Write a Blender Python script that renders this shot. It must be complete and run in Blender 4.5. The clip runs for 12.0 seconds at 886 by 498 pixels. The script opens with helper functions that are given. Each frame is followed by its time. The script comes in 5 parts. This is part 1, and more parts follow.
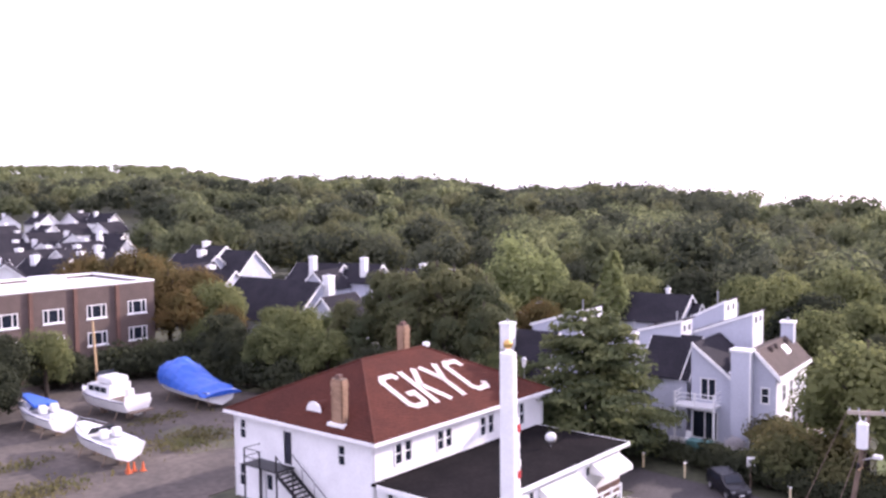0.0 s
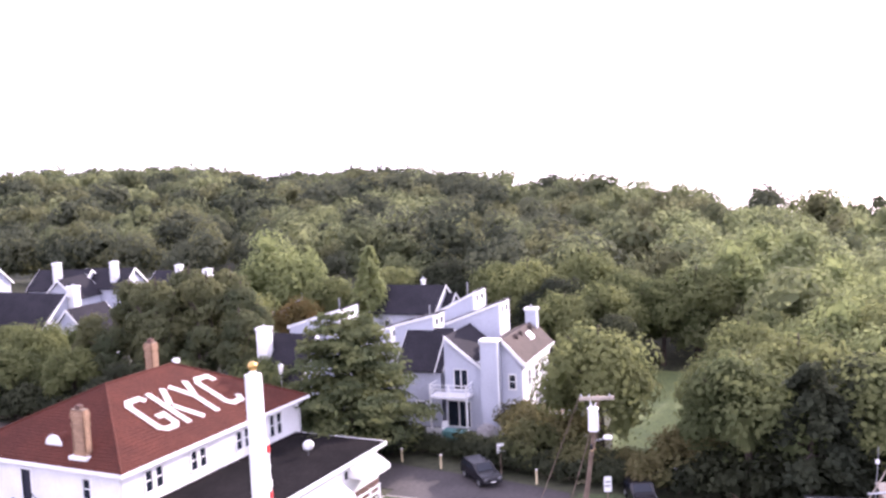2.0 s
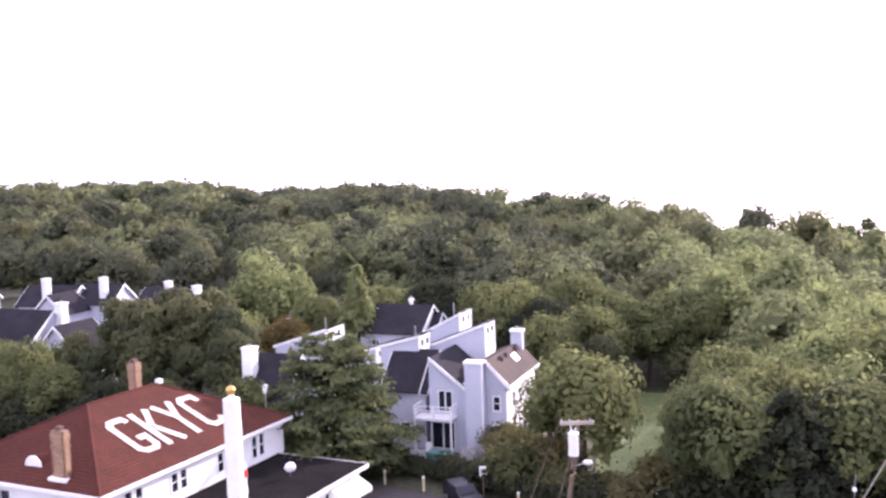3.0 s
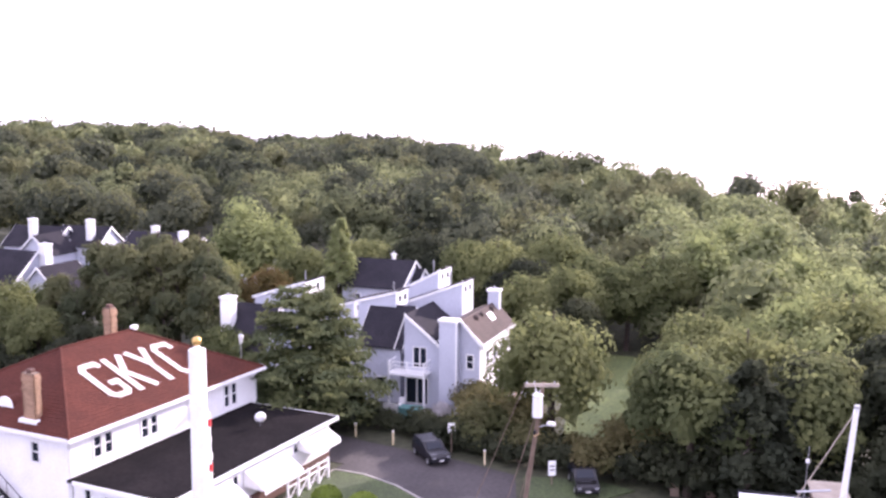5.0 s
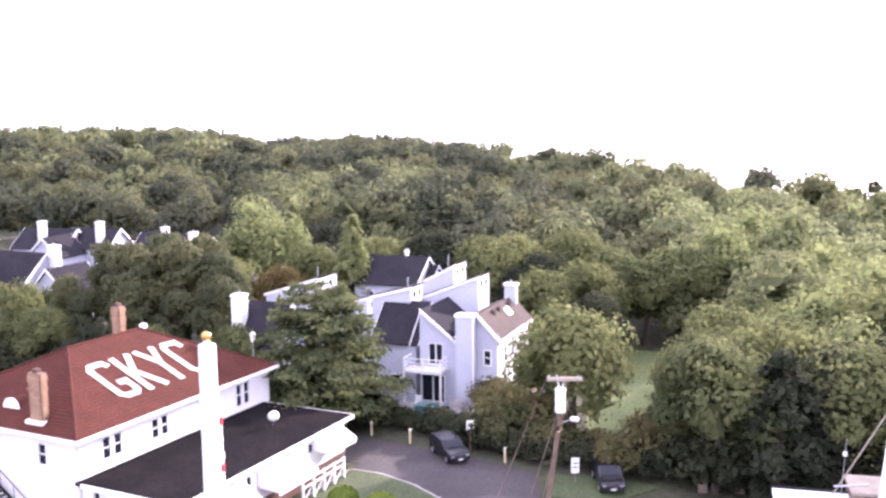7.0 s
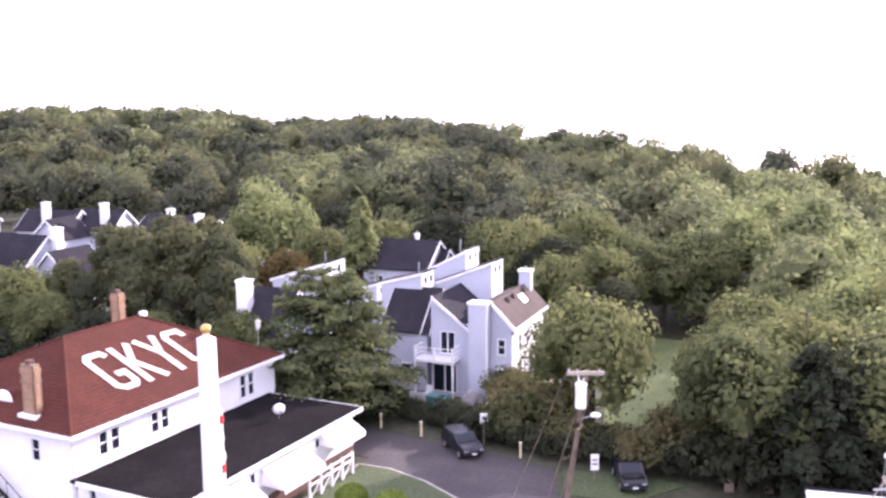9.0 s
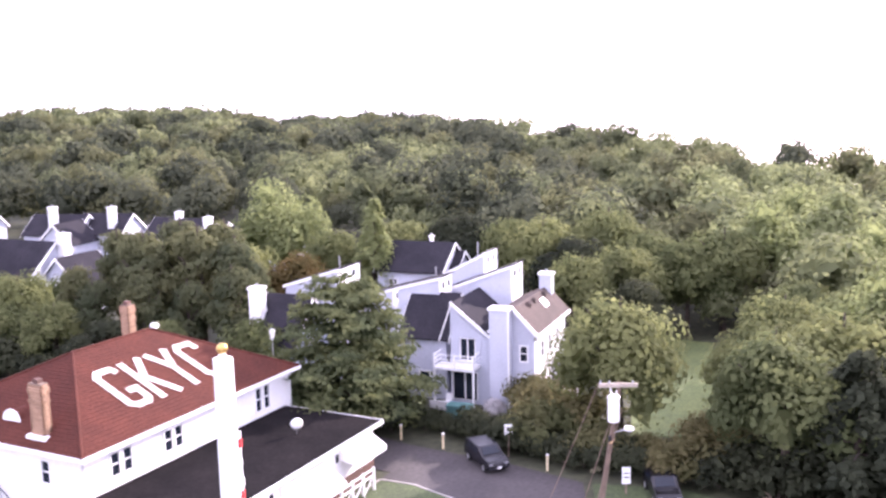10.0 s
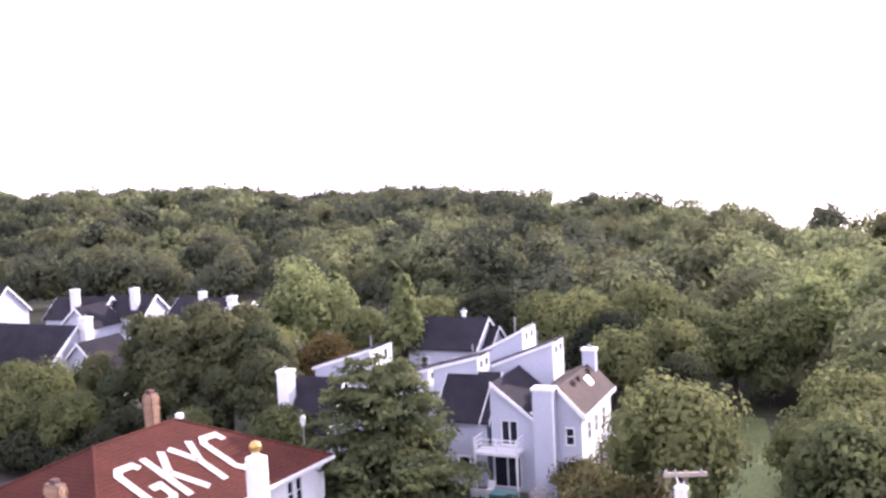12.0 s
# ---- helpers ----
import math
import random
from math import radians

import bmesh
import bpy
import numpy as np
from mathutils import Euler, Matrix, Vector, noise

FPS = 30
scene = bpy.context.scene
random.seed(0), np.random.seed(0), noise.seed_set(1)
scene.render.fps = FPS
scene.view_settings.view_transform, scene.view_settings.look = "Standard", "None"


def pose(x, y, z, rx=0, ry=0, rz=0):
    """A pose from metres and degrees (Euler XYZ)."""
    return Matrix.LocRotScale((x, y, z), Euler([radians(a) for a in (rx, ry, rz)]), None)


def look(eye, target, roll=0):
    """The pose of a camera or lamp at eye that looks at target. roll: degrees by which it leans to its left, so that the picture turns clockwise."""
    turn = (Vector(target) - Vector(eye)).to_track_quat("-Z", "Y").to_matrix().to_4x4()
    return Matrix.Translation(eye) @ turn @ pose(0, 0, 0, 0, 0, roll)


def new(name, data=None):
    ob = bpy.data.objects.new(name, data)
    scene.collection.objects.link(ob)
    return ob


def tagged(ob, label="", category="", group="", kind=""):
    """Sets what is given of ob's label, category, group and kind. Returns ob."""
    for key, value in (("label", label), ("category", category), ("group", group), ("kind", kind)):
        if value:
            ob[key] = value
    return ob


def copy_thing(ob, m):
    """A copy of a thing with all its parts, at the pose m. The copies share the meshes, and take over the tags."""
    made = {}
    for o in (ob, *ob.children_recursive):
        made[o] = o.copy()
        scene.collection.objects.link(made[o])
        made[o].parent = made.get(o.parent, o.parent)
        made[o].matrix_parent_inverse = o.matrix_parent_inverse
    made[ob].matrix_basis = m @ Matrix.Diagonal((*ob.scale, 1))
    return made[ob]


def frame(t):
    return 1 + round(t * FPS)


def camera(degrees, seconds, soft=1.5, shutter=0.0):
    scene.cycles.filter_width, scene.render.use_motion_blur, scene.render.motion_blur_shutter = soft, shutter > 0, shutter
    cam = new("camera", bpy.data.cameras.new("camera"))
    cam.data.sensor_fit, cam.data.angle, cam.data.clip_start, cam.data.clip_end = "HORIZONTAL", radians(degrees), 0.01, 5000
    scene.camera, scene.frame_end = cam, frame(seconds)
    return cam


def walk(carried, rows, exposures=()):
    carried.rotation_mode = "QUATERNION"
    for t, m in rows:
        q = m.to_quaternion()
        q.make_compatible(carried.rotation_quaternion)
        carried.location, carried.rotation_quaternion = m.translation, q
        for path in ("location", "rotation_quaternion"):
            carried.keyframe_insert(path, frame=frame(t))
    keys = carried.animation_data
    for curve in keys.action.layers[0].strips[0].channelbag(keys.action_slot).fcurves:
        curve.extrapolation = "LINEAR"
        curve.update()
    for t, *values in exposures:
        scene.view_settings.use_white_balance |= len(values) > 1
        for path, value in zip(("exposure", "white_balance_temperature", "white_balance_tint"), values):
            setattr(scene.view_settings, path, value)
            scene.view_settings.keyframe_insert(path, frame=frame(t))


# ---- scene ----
cam = camera(50.0, 12.0, soft=2.7)
PATH = [
    (0, (-38.021, -37.299, 20.713), (-22.764, -24.447, 19.281), -0.69),
    (0.5, (-37.390, -37.724, 21.314), (-21.149, -26.177, 19.611), -0.99),
    (1, (-37.187, -37.823, 21.662), (-20.055, -27.683, 19.749), -1.43),
    (1.5, (-37.150, -38.093, 22.129), (-19.504, -28.905, 20.083), -2.19),
    (2, (-37.297, -38.462, 22.320), (-19.432, -29.681, 20.387), -2.53),
    (2.5, (-37.163, -38.737, 22.682), (-19.246, -30.033, 20.888), -2.57),
    (3, (-37.129, -39.222, 22.816), (-19.184, -30.540, 21.197), -2.04),
    (5, (-36.829, -40.512, 23.196), (-18.940, -31.953, 20.603), 0.25),
    (5.5, (-36.387, -40.236, 23.014), (-18.553, -31.666, 20.094), -0.06),
    (6, (-36.087, -40.018, 22.858), (-18.288, -31.385, 19.920), -0.45),
    (6.5, (-35.730, -39.646, 22.592), (-17.909, -30.957, 19.964), -0.72),
    (8.5, (-33.815, -38.587, 22.030), (-16.069, -29.720, 19.484), -0.44),
    (9, (-32.859, -37.823, 22.243), (-15.194, -28.924, 19.286), -0.53),
    (9.5, (-31.853, -36.966, 22.325), (-14.263, -27.990, 19.160), -0.96),
    (10, (-31.168, -36.000, 22.567), (-13.581, -26.979, 19.518), -1.37),
    (10.5, (-30.443, -35.273, 22.747), (-12.867, -26.119, 20.049), -1.99),
    (11, (-29.776, -34.508, 22.766), (-12.187, -25.256, 20.526), -2.36),
    (11.5, (-29.149, -33.889, 22.614), (-11.560, -24.540, 20.817), -2.84),
    (12, (-28.724, -33.444, 22.478), (-11.155, -24.010, 20.953), -2.81),
]
walk(cam, [(t, look(eye, target, roll)) for t, eye, target, roll in PATH], exposures=[
    (0, 0.7, 6000, 34), (1, 0.9, 6000, 34), (2.5, 1.2, 6000, 34), (3, 0.95, 6000, 34), (5, 1.05, 6000, 34), (5.5, 1.25, 6000, 34), (6, 1.45, 6000, 34), (6.5, 1.5, 6000, 34),
    (9, 1.2, 6000, 34), (9.5, 1.45, 6000, 34), (11, 1.45, 6000, 34), (11.5, 1.4, 6000, 34), (12, 1.0, 6000, 34)])

# ---- light ----
SUN_AZ, SUN_EL = -20.0, 21.0     # degrees from +x towards +y, and above the horizon
world = bpy.data.worlds.new("world")
scene.world = world
world.use_nodes = True
wn = world.node_tree.nodes
sky = wn.new("ShaderNodeTexSky")
sky.sky_type = "NISHITA"
sky.sun_disc = False
sky.sun_elevation = radians(SUN_EL)
sky.sun_rotation = radians(90 - SUN_AZ)
sky.air_density, sky.dust_density, sky.ozone_density = 1.0, 1.5, 1.0
wn["Background"].inputs["Strength"].default_value = 0.06
world.node_tree.links.new(sky.outputs[0], wn["Background"].inputs["Color"])
haze, both = wn.new("ShaderNodeBackground"), wn.new("ShaderNodeAddShader")   # the white hazy veil over the whole sky
haze.inputs["Color"].default_value, haze.inputs["Strength"].default_value = (0.96, 0.93, 1.0, 1), 1.1
world.node_tree.links.new(wn["Background"].outputs[0], both.inputs[0])
world.node_tree.links.new(haze.outputs[0], both.inputs[1])
world.node_tree.links.new(both.outputs[0], wn["World Output"].inputs["Surface"])
sun = new("sun", bpy.data.lights.new("sun", "SUN"))
sun.data.energy, sun.data.angle, sun.data.color = 5.0, radians(1.2), (1.0, 0.9, 0.74)
ca, sa, ce, se = math.cos(radians(SUN_AZ)), math.sin(radians(SUN_AZ)), math.cos(radians(SUN_EL)), math.sin(radians(SUN_EL))
sun.matrix_basis = look((60 * ca * ce, 60 * sa * ce, 60 * se), (0, 0, 0))

# ---- materials ----


def mat(name, col, rough=0.7, col2=None, scale=1.0, fine=0.25, bump=0.1, metal=0.0, piece=0.0, spec=0.5):
    """Colour mottled at two scales (scale: patches to a metre), with a fine relief."""
    m = bpy.data.materials.new(name)
    m.use_nodes = True
    n, l = m.node_tree.nodes, m.node_tree.links
    b = n["Principled BSDF"]
    b.inputs["Roughness"].default_value, b.inputs["Metallic"].default_value = rough, metal
    b.inputs["Specular IOR Level"].default_value = spec
    co = n.new("ShaderNodeTexCoord")
    big, small = n.new("ShaderNodeTexNoise"), n.new("ShaderNodeTexNoise")
    big.inputs["Scale"].default_value, big.inputs["Detail"].default_value = scale, 5
    small.inputs["Scale"].default_value, small.inputs["Detail"].default_value = scale * 14, 4
    ramp = n.new("ShaderNodeMapRange")
    ramp.inputs["From Min"].default_value, ramp.inputs["From Max"].default_value = 0.36, 0.64
    mix = n.new("ShaderNodeMix")
    mix.data_type = "RGBA"
    c2 = col2 or tuple(c * 0.8 for c in col)
    mix.inputs["A"].default_value, mix.inputs["B"].default_value = (*col, 1), (*c2, 1)
    hsv = n.new("ShaderNodeHueSaturation")
    val = n.new("ShaderNodeMapRange")
    val.inputs["From Min"].default_value, val.inputs["From Max"].default_value = 0.3, 0.7
    val.inputs["To Min"].default_value, val.inputs["To Max"].default_value = 1 - fine, 1 + fine
    l.new(co.outputs["Object"], big.inputs["Vector"])
    l.new(co.outputs["Object"], small.inputs["Vector"])
    l.new(big.outputs["Fac"], ramp.inputs["Value"])
    l.new(ramp.outputs["Result"], mix.inputs["Factor"])
    l.new(small.outputs["Fac"], val.inputs["Value"])
    l.new(mix.outputs["Result"], hsv.inputs["Color"])
    if piece:
        info, add = n.new("ShaderNodeObjectInfo"), n.new("ShaderNodeMath")
        rng = n.new("ShaderNodeMapRange")
        rng.inputs["To Min"].default_value, rng.inputs["To Max"].default_value = 1 - piece, 1 + piece
        add.operation = "MULTIPLY"
        l.new(info.outputs["Random"], rng.inputs["Value"])
        l.new(rng.outputs["Result"], add.inputs[0])
        l.new(val.outputs["Result"], add.inputs[1])
        l.new(add.outputs[0], hsv.inputs["Value"])
    else:
        l.new(val.outputs["Result"], hsv.inputs["Value"])
    l.new(hsv.outputs["Color"], b.inputs["Base Color"])
    if bump:
        bp = n.new("ShaderNodeBump")
        bp.inputs["Strength"].default_value, bp.inputs["Distance"].default_value = bump, 0.03
        l.new(small.outputs["Fac"], bp.inputs["Height"])
        l.new(bp.outputs["Normal"], b.inputs["Normal"])
    return m


def leaf_mat(name, col, col2, patch=0.15, glow=0.45, lo=0.45, hi=0.85):
    """Foliage: two greens in patches, every leaf a little different, with light passing through."""
    m = bpy.data.materials.new(name)
    m.use_nodes = True
    n, l = m.node_tree.nodes, m.node_tree.links
    b = n["Principled BSDF"]
    b.inputs["Roughness"].default_value = 0.85
    b.inputs["Specular IOR Level"].default_value = 0.06
    co, big, geo, info = n.new("ShaderNodeTexCoord"), n.new("ShaderNodeTexNoise"), n.new("ShaderNodeNewGeometry"), n.new("ShaderNodeObjectInfo")
    big.inputs["Scale"].default_value, big.inputs["Detail"].default_value = patch, 3
    add, ramp = n.new("ShaderNodeMath"), n.new("ShaderNodeMapRange")
    add.operation = "MULTIPLY_ADD"
    add.inputs[1].default_value = 0.3
    ramp.inputs["From Min"].default_value, ramp.inputs["From Max"].default_value = lo, hi
    mix, hsv, rng = n.new("ShaderNodeMix"), n.new("ShaderNodeHueSaturation"), n.new("ShaderNodeMapRange")
    mix.data_type = "RGBA"
    mix.inputs["A"].default_value, mix.inputs["B"].default_value = (*col, 1), (*col2, 1)
    rng.inputs["To Min"].default_value, rng.inputs["To Max"].default_value = 0.87, 1.13
    tr, ms = n.new("ShaderNodeBsdfTranslucent"), n.new("ShaderNodeMixShader")
    ms.inputs["Fac"].default_value = glow
    l.new(co.outputs["Object"], big.inputs["Vector"])
    l.new(info.outputs["Random"], add.inputs[0])
    l.new(big.outputs["Fac"], add.inputs[2])
    l.new(add.outputs[0], ramp.inputs["Value"])
    l.new(ramp.outputs["Result"], mix.inputs["Factor"])
    l.new(mix.outputs["Result"], hsv.inputs["Color"])
    l.new(geo.outputs["Random Per Island"], rng.inputs["Value"])
    l.new(rng.outputs["Result"], hsv.inputs["Value"])
    l.new(hsv.outputs["Color"], b.inputs["Base Color"])
    l.new(hsv.outputs["Color"], tr.inputs["Color"])
    l.new(b.outputs[0], ms.inputs[1])
    l.new(tr.outputs[0], ms.inputs[2])
    l.new(ms.outputs[0], n["Material Output"].inputs["Surface"])
    return m


M_WHITE = mat("white paint", (0.8, 0.8, 0.8), 0.55, (0.72, 0.72, 0.72), 0.6, 0.06, 0.08)
M_TRIM = mat("white trim", (0.82, 0.82, 0.82), 0.5, (0.75, 0.75, 0.74), 2, 0.05, 0.05)
# the blue-grey of walls in shade is put into this colour
M_SIDING = mat("shade-toned pale siding", (0.49, 0.51, 0.58), 0.6, (0.44, 0.46, 0.53), 0.5, 0.08, 0.1)
M_SIDING2 = mat("greyed siding", (0.4, 0.44, 0.52), 0.6, (0.35, 0.39, 0.46), 0.5, 0.08, 0.1)
M_RED = mat("red asphalt shingles", (0.08, 0.027, 0.019), 0.9, (0.065, 0.023, 0.017), 0.5, 0.22, 0.35, spec=0.1)
M_PAINT = mat("weathered white roof paint", (0.6, 0.53, 0.5), 0.85, (0.48, 0.4, 0.37), 1.5, 0.12, 0.2)
M_TAR = mat("black roofing felt", (0.0085, 0.0078, 0.0084), 0.95, (0.0155, 0.0135, 0.014), 0.3, 0.25, 0.2, spec=0.03)
M_SLATE = mat("grey shingles", (0.03, 0.028, 0.034), 0.9, (0.022, 0.021, 0.026), 0.5, 0.2, 0.3, spec=0.08)
M_BROWN = mat("sun-bleached brown shingles", (0.088, 0.068, 0.06), 0.9, (0.068, 0.054, 0.049), 0.6, 0.22, 0.3, spec=0.15)
M_BRICK = mat("tan brick", (0.34, 0.215, 0.135), 0.85, (0.27, 0.165, 0.105), 1.2, 0.2, 0.3, piece=0.18)
M_BRICK2 = mat("brown brick", (0.115, 0.082, 0.072), 0.85, (0.09, 0.066, 0.058), 0.8, 0.2, 0.3)
M_RUST = mat("red brick pier", (0.12, 0.06, 0.045), 0.85, (0.09, 0.048, 0.037), 1, 0.2, 0.3)
M_PILLAR = mat("dull red brick", (0.15, 0.08, 0.06), 0.85, (0.12, 0.066, 0.05), 1, 0.2, 0.3)
M_GLASS = mat("dark window glass", (0.012, 0.016, 0.024), 0.15, (0.02, 0.025, 0.035), 0.5, 0.1, 0.0, spec=0.25)
M_BLACK = mat("black painted steel", (0.012, 0.012, 0.016), 0.45, None, 3, 0.1, 0.05)
M_DOOR = mat("dark blue door", (0.012, 0.014, 0.03), 0.5, None, 2, 0.1, 0.05)
M_ROAD = mat("worn asphalt", (0.062, 0.055, 0.055), 0.95, (0.043, 0.038, 0.039), 0.25, 0.2, 0.3)
M_LOT = mat("dirt and cinder lot", (0.05, 0.042, 0.036), 0.95, (0.1, 0.082, 0.068), 0.12, 0.3, 0.5)
M_GRASS = mat("mown grass", (0.06, 0.084, 0.03), 0.95, (0.045, 0.062, 0.025), 0.4, 0.35, 0.6)
M_DULL = mat("thin worn grass", (0.085, 0.085, 0.045), 0.95, (0.075, 0.062, 0.05), 0.35, 0.3, 0.5)
# sunlight put into the colour: lighter than the shade-dulled mown grass
M_MEADOW = mat("sunlit meadow grass", (0.13, 0.16, 0.05), 0.9, (0.095, 0.125, 0.042), 0.3, 0.3, 0.6)
M_PATCH = mat("pale concrete drive", (0.09, 0.081, 0.079), 0.9, (0.068, 0.062, 0.06), 0.3, 0.2, 0.3)
M_SOIL = mat("leaf litter and brush", (0.035, 0.038, 0.02), 0.95, (0.055, 0.06, 0.03), 0.1, 0.35, 0.6)
M_KERB = mat("concrete kerb", (0.32, 0.3, 0.28), 0.85, None, 1, 0.15, 0.2)
M_WOOD = mat("weathered timber", (0.2, 0.15, 0.11), 0.85, (0.14, 0.1, 0.075), 1.5, 0.25, 0.3)
M_PALE = mat("silvered timber", (0.38, 0.33, 0.27), 0.85, (0.3, 0.26, 0.21), 1.5, 0.2, 0.2)
M_GOLD = mat("gilded ball", (0.65, 0.42, 0.14), 0.35, None, 3, 0.1, 0.05, metal=0.8)
M_FLAG_R = mat("red cloth", (0.45, 0.03, 0.03), 0.8, None, 4, 0.1, 0.1)
M_FLAG_W = mat("white cloth", (0.75, 0.74, 0.72), 0.8, None, 4, 0.1, 0.1)
M_GEL = mat("white gelcoat", (0.78, 0.78, 0.78), 0.25, (0.7, 0.7, 0.7), 0.8, 0.05, 0.0)
M_TARP = mat("blue tarpaulin", (0.025, 0.11, 0.5), 0.5, (0.02, 0.09, 0.42), 1.2, 0.12, 0.4)
M_NAVY = mat("navy stripe", (0.01, 0.015, 0.05), 0.4, None, 2, 0.1, 0.0)
M_CAR = mat("black car paint", (0.008, 0.008, 0.012), 0.2, None, 2, 0.05, 0.0)
M_RUBBER = mat("black rubber", (0.012, 0.012, 0.012), 0.85, None, 4, 0.1, 0.1)
M_STEEL = mat("galvanised steel", (0.45, 0.46, 0.48), 0.4, None, 3, 0.1, 0.05, metal=0.7)
M_LAMP = mat("tail lamp", (0.3, 0.02, 0.02), 0.3, None, 3, 0.1, 0.0)
M_POST = mat("pale yellow post", (0.65, 0.55, 0.35), 0.7, None, 3, 0.1, 0.1)
M_TAN = mat("ochre spar", (0.55, 0.38, 0.2), 0.5, None, 3, 0.1, 0.1)
M_ORANGE = mat("orange plastic", (0.6, 0.12, 0.03), 0.6, None, 3, 0.1, 0.1)
M_TEAL = mat("teal canvas", (0.08, 0.2, 0.19), 0.7, None, 3, 0.1, 0.1)
M_BARK = mat("bark", (0.06, 0.045, 0.033), 0.9, (0.04, 0.03, 0.025), 2, 0.3, 0.5)
W_TINTS = [   # the mixed greens of the woods, dark to light, palest ones coloured for haze
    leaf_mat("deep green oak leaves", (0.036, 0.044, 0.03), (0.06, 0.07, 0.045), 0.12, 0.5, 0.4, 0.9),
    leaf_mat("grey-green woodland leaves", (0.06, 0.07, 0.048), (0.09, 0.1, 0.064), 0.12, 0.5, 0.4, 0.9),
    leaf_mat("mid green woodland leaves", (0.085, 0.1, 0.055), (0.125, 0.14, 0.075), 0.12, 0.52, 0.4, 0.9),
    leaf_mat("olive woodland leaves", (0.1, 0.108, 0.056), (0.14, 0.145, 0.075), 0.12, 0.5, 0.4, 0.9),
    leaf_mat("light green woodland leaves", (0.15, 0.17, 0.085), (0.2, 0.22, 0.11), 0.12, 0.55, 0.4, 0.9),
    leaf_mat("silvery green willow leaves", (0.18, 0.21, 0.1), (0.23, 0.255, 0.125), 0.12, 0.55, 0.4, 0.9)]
L_BROAD = leaf_mat("broad leaves", (0.1, 0.12, 0.055), (0.2, 0.215, 0.09), 0.25, 0.52)
L_TALL = leaf_mat("tall tree leaves", (0.075, 0.09, 0.05), (0.15, 0.155, 0.075), 0.3, 0.48)
L_PINE = leaf_mat("pine needles", (0.09, 0.11, 0.055), (0.2, 0.215, 0.09), 0.35, 0.45, 0.5, 0.8)
# yellow-green, made paler: sun glare and haze are put into the colour
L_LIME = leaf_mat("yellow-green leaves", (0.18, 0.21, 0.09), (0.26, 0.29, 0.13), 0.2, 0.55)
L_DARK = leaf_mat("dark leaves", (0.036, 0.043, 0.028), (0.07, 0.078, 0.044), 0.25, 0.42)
L_RUST = leaf_mat("turning leaves", (0.1, 0.092, 0.038), (0.18, 0.12, 0.05), 0.25, 0.45)
L_OLIVE = leaf_mat("olive shrub leaves", (0.1, 0.11, 0.05), (0.165, 0.145, 0.068), 0.3, 0.45)
L_PALE = leaf_mat("pale blossom", (0.42, 0.4, 0.4), (0.6, 0.58, 0.58), 0.8, 0.4)
L_HEDGE = leaf_mat("box leaves", (0.16, 0.22, 0.04), (0.22, 0.28, 0.06), 0.8, 0.4)

# ---- building helpers ----


def part(name, bm, material, parent, label="", smooth=False):
    me = bpy.data.meshes.new(name)
    bmesh.ops.recalc_face_normals(bm, faces=bm.faces)
    bm.to_mesh(me)
    bm.free()
    me.materials.append(material)
    if smooth:
        for p in me.polygons:
            p.use_smooth = True
    ob = new(name, me)
    ob.parent = parent
    if label:
        tagged(ob, label)
    return ob


def again(ob, parent, m):
    """The same part once more, on the same mesh."""
    o = new(ob.name.split(".")[0], ob.data)
    o.parent = parent
    o.matrix_basis = m
    return o


def thing(name, m, label, category, group="", kind=""):
    e = new(name)
    e.matrix_basis = m
    return tagged(e, label, category, group, kind)


def bx(bm, x0, x1, y0, y1, z0, z1):
    v = [bm.verts.new((x, y, z)) for x in (x0, x1) for y in (y0, y1) for z in (z0, z1)]
    for f in ((0, 1, 3, 2), (4, 6, 7, 5), (0, 4, 5, 1), (2, 3, 7, 6), (0, 2, 6, 4), (1, 5, 7, 3)):
        bm.faces.new([v[i] for i in f])
    return bm


def box(x0, x1, y0, y1, z0, z1, bevel=0.0):
    bm = bx(bmesh.new(), x0, x1, y0, y1, z0, z1)
    if bevel:
        bmesh.ops.bevel(bm, geom=bm.edges[:], offset=bevel, segments=2, affect="EDGES")
    return bm


def slab(bm, pts, thick):
    """A solid: the flat polygon pts pushed out by the vector thick."""
    a = [bm.verts.new(p) for p in pts]
    b = [bm.verts.new(Vector(p) + Vector(thick)) for p in pts]
    bm.faces.new(a)
    bm.faces.new(b[::-1])
    for i in range(len(a)):
        j = (i + 1) % len(a)
        bm.faces.new((a[i], b[i], b[j], a[j]))
    return bm


def tube(bm, p0, p1, r0, r1=None, n=8):
    r1 = r0 if r1 is None else r1
    p0, p1 = Vector(p0), Vector(p1)
    q = (p1 - p0).to_track_quat("Z", "Y")
    rings = [[bm.verts.new(p + q @ Vector((r * math.cos(6.2832 * i / n), r * math.sin(6.2832 * i / n), 0))) for i in range(n)] for p, r in ((p0, r0), (p1, r1))]
    for i in range(n):
        j = (i + 1) % n
        bm.faces.new((rings[0][i], rings[0][j], rings[1][j], rings[1][i]))
    bm.faces.new(rings[0][::-1])
    bm.faces.new(rings[1])
    return bm


def loft(bm, rings, cap=True):
    vs = [[bm.verts.new(p) for p in r] for r in rings]
    n = len(rings[0])
    for a, b in zip(vs, vs[1:]):
        for i in range(n):
            j = (i + 1) % n
            bm.faces.new((a[i], a[j], b[j], b[i]))
    if cap:
        bm.faces.new(vs[0][::-1])
        bm.faces.new(vs[-1])
    return bm


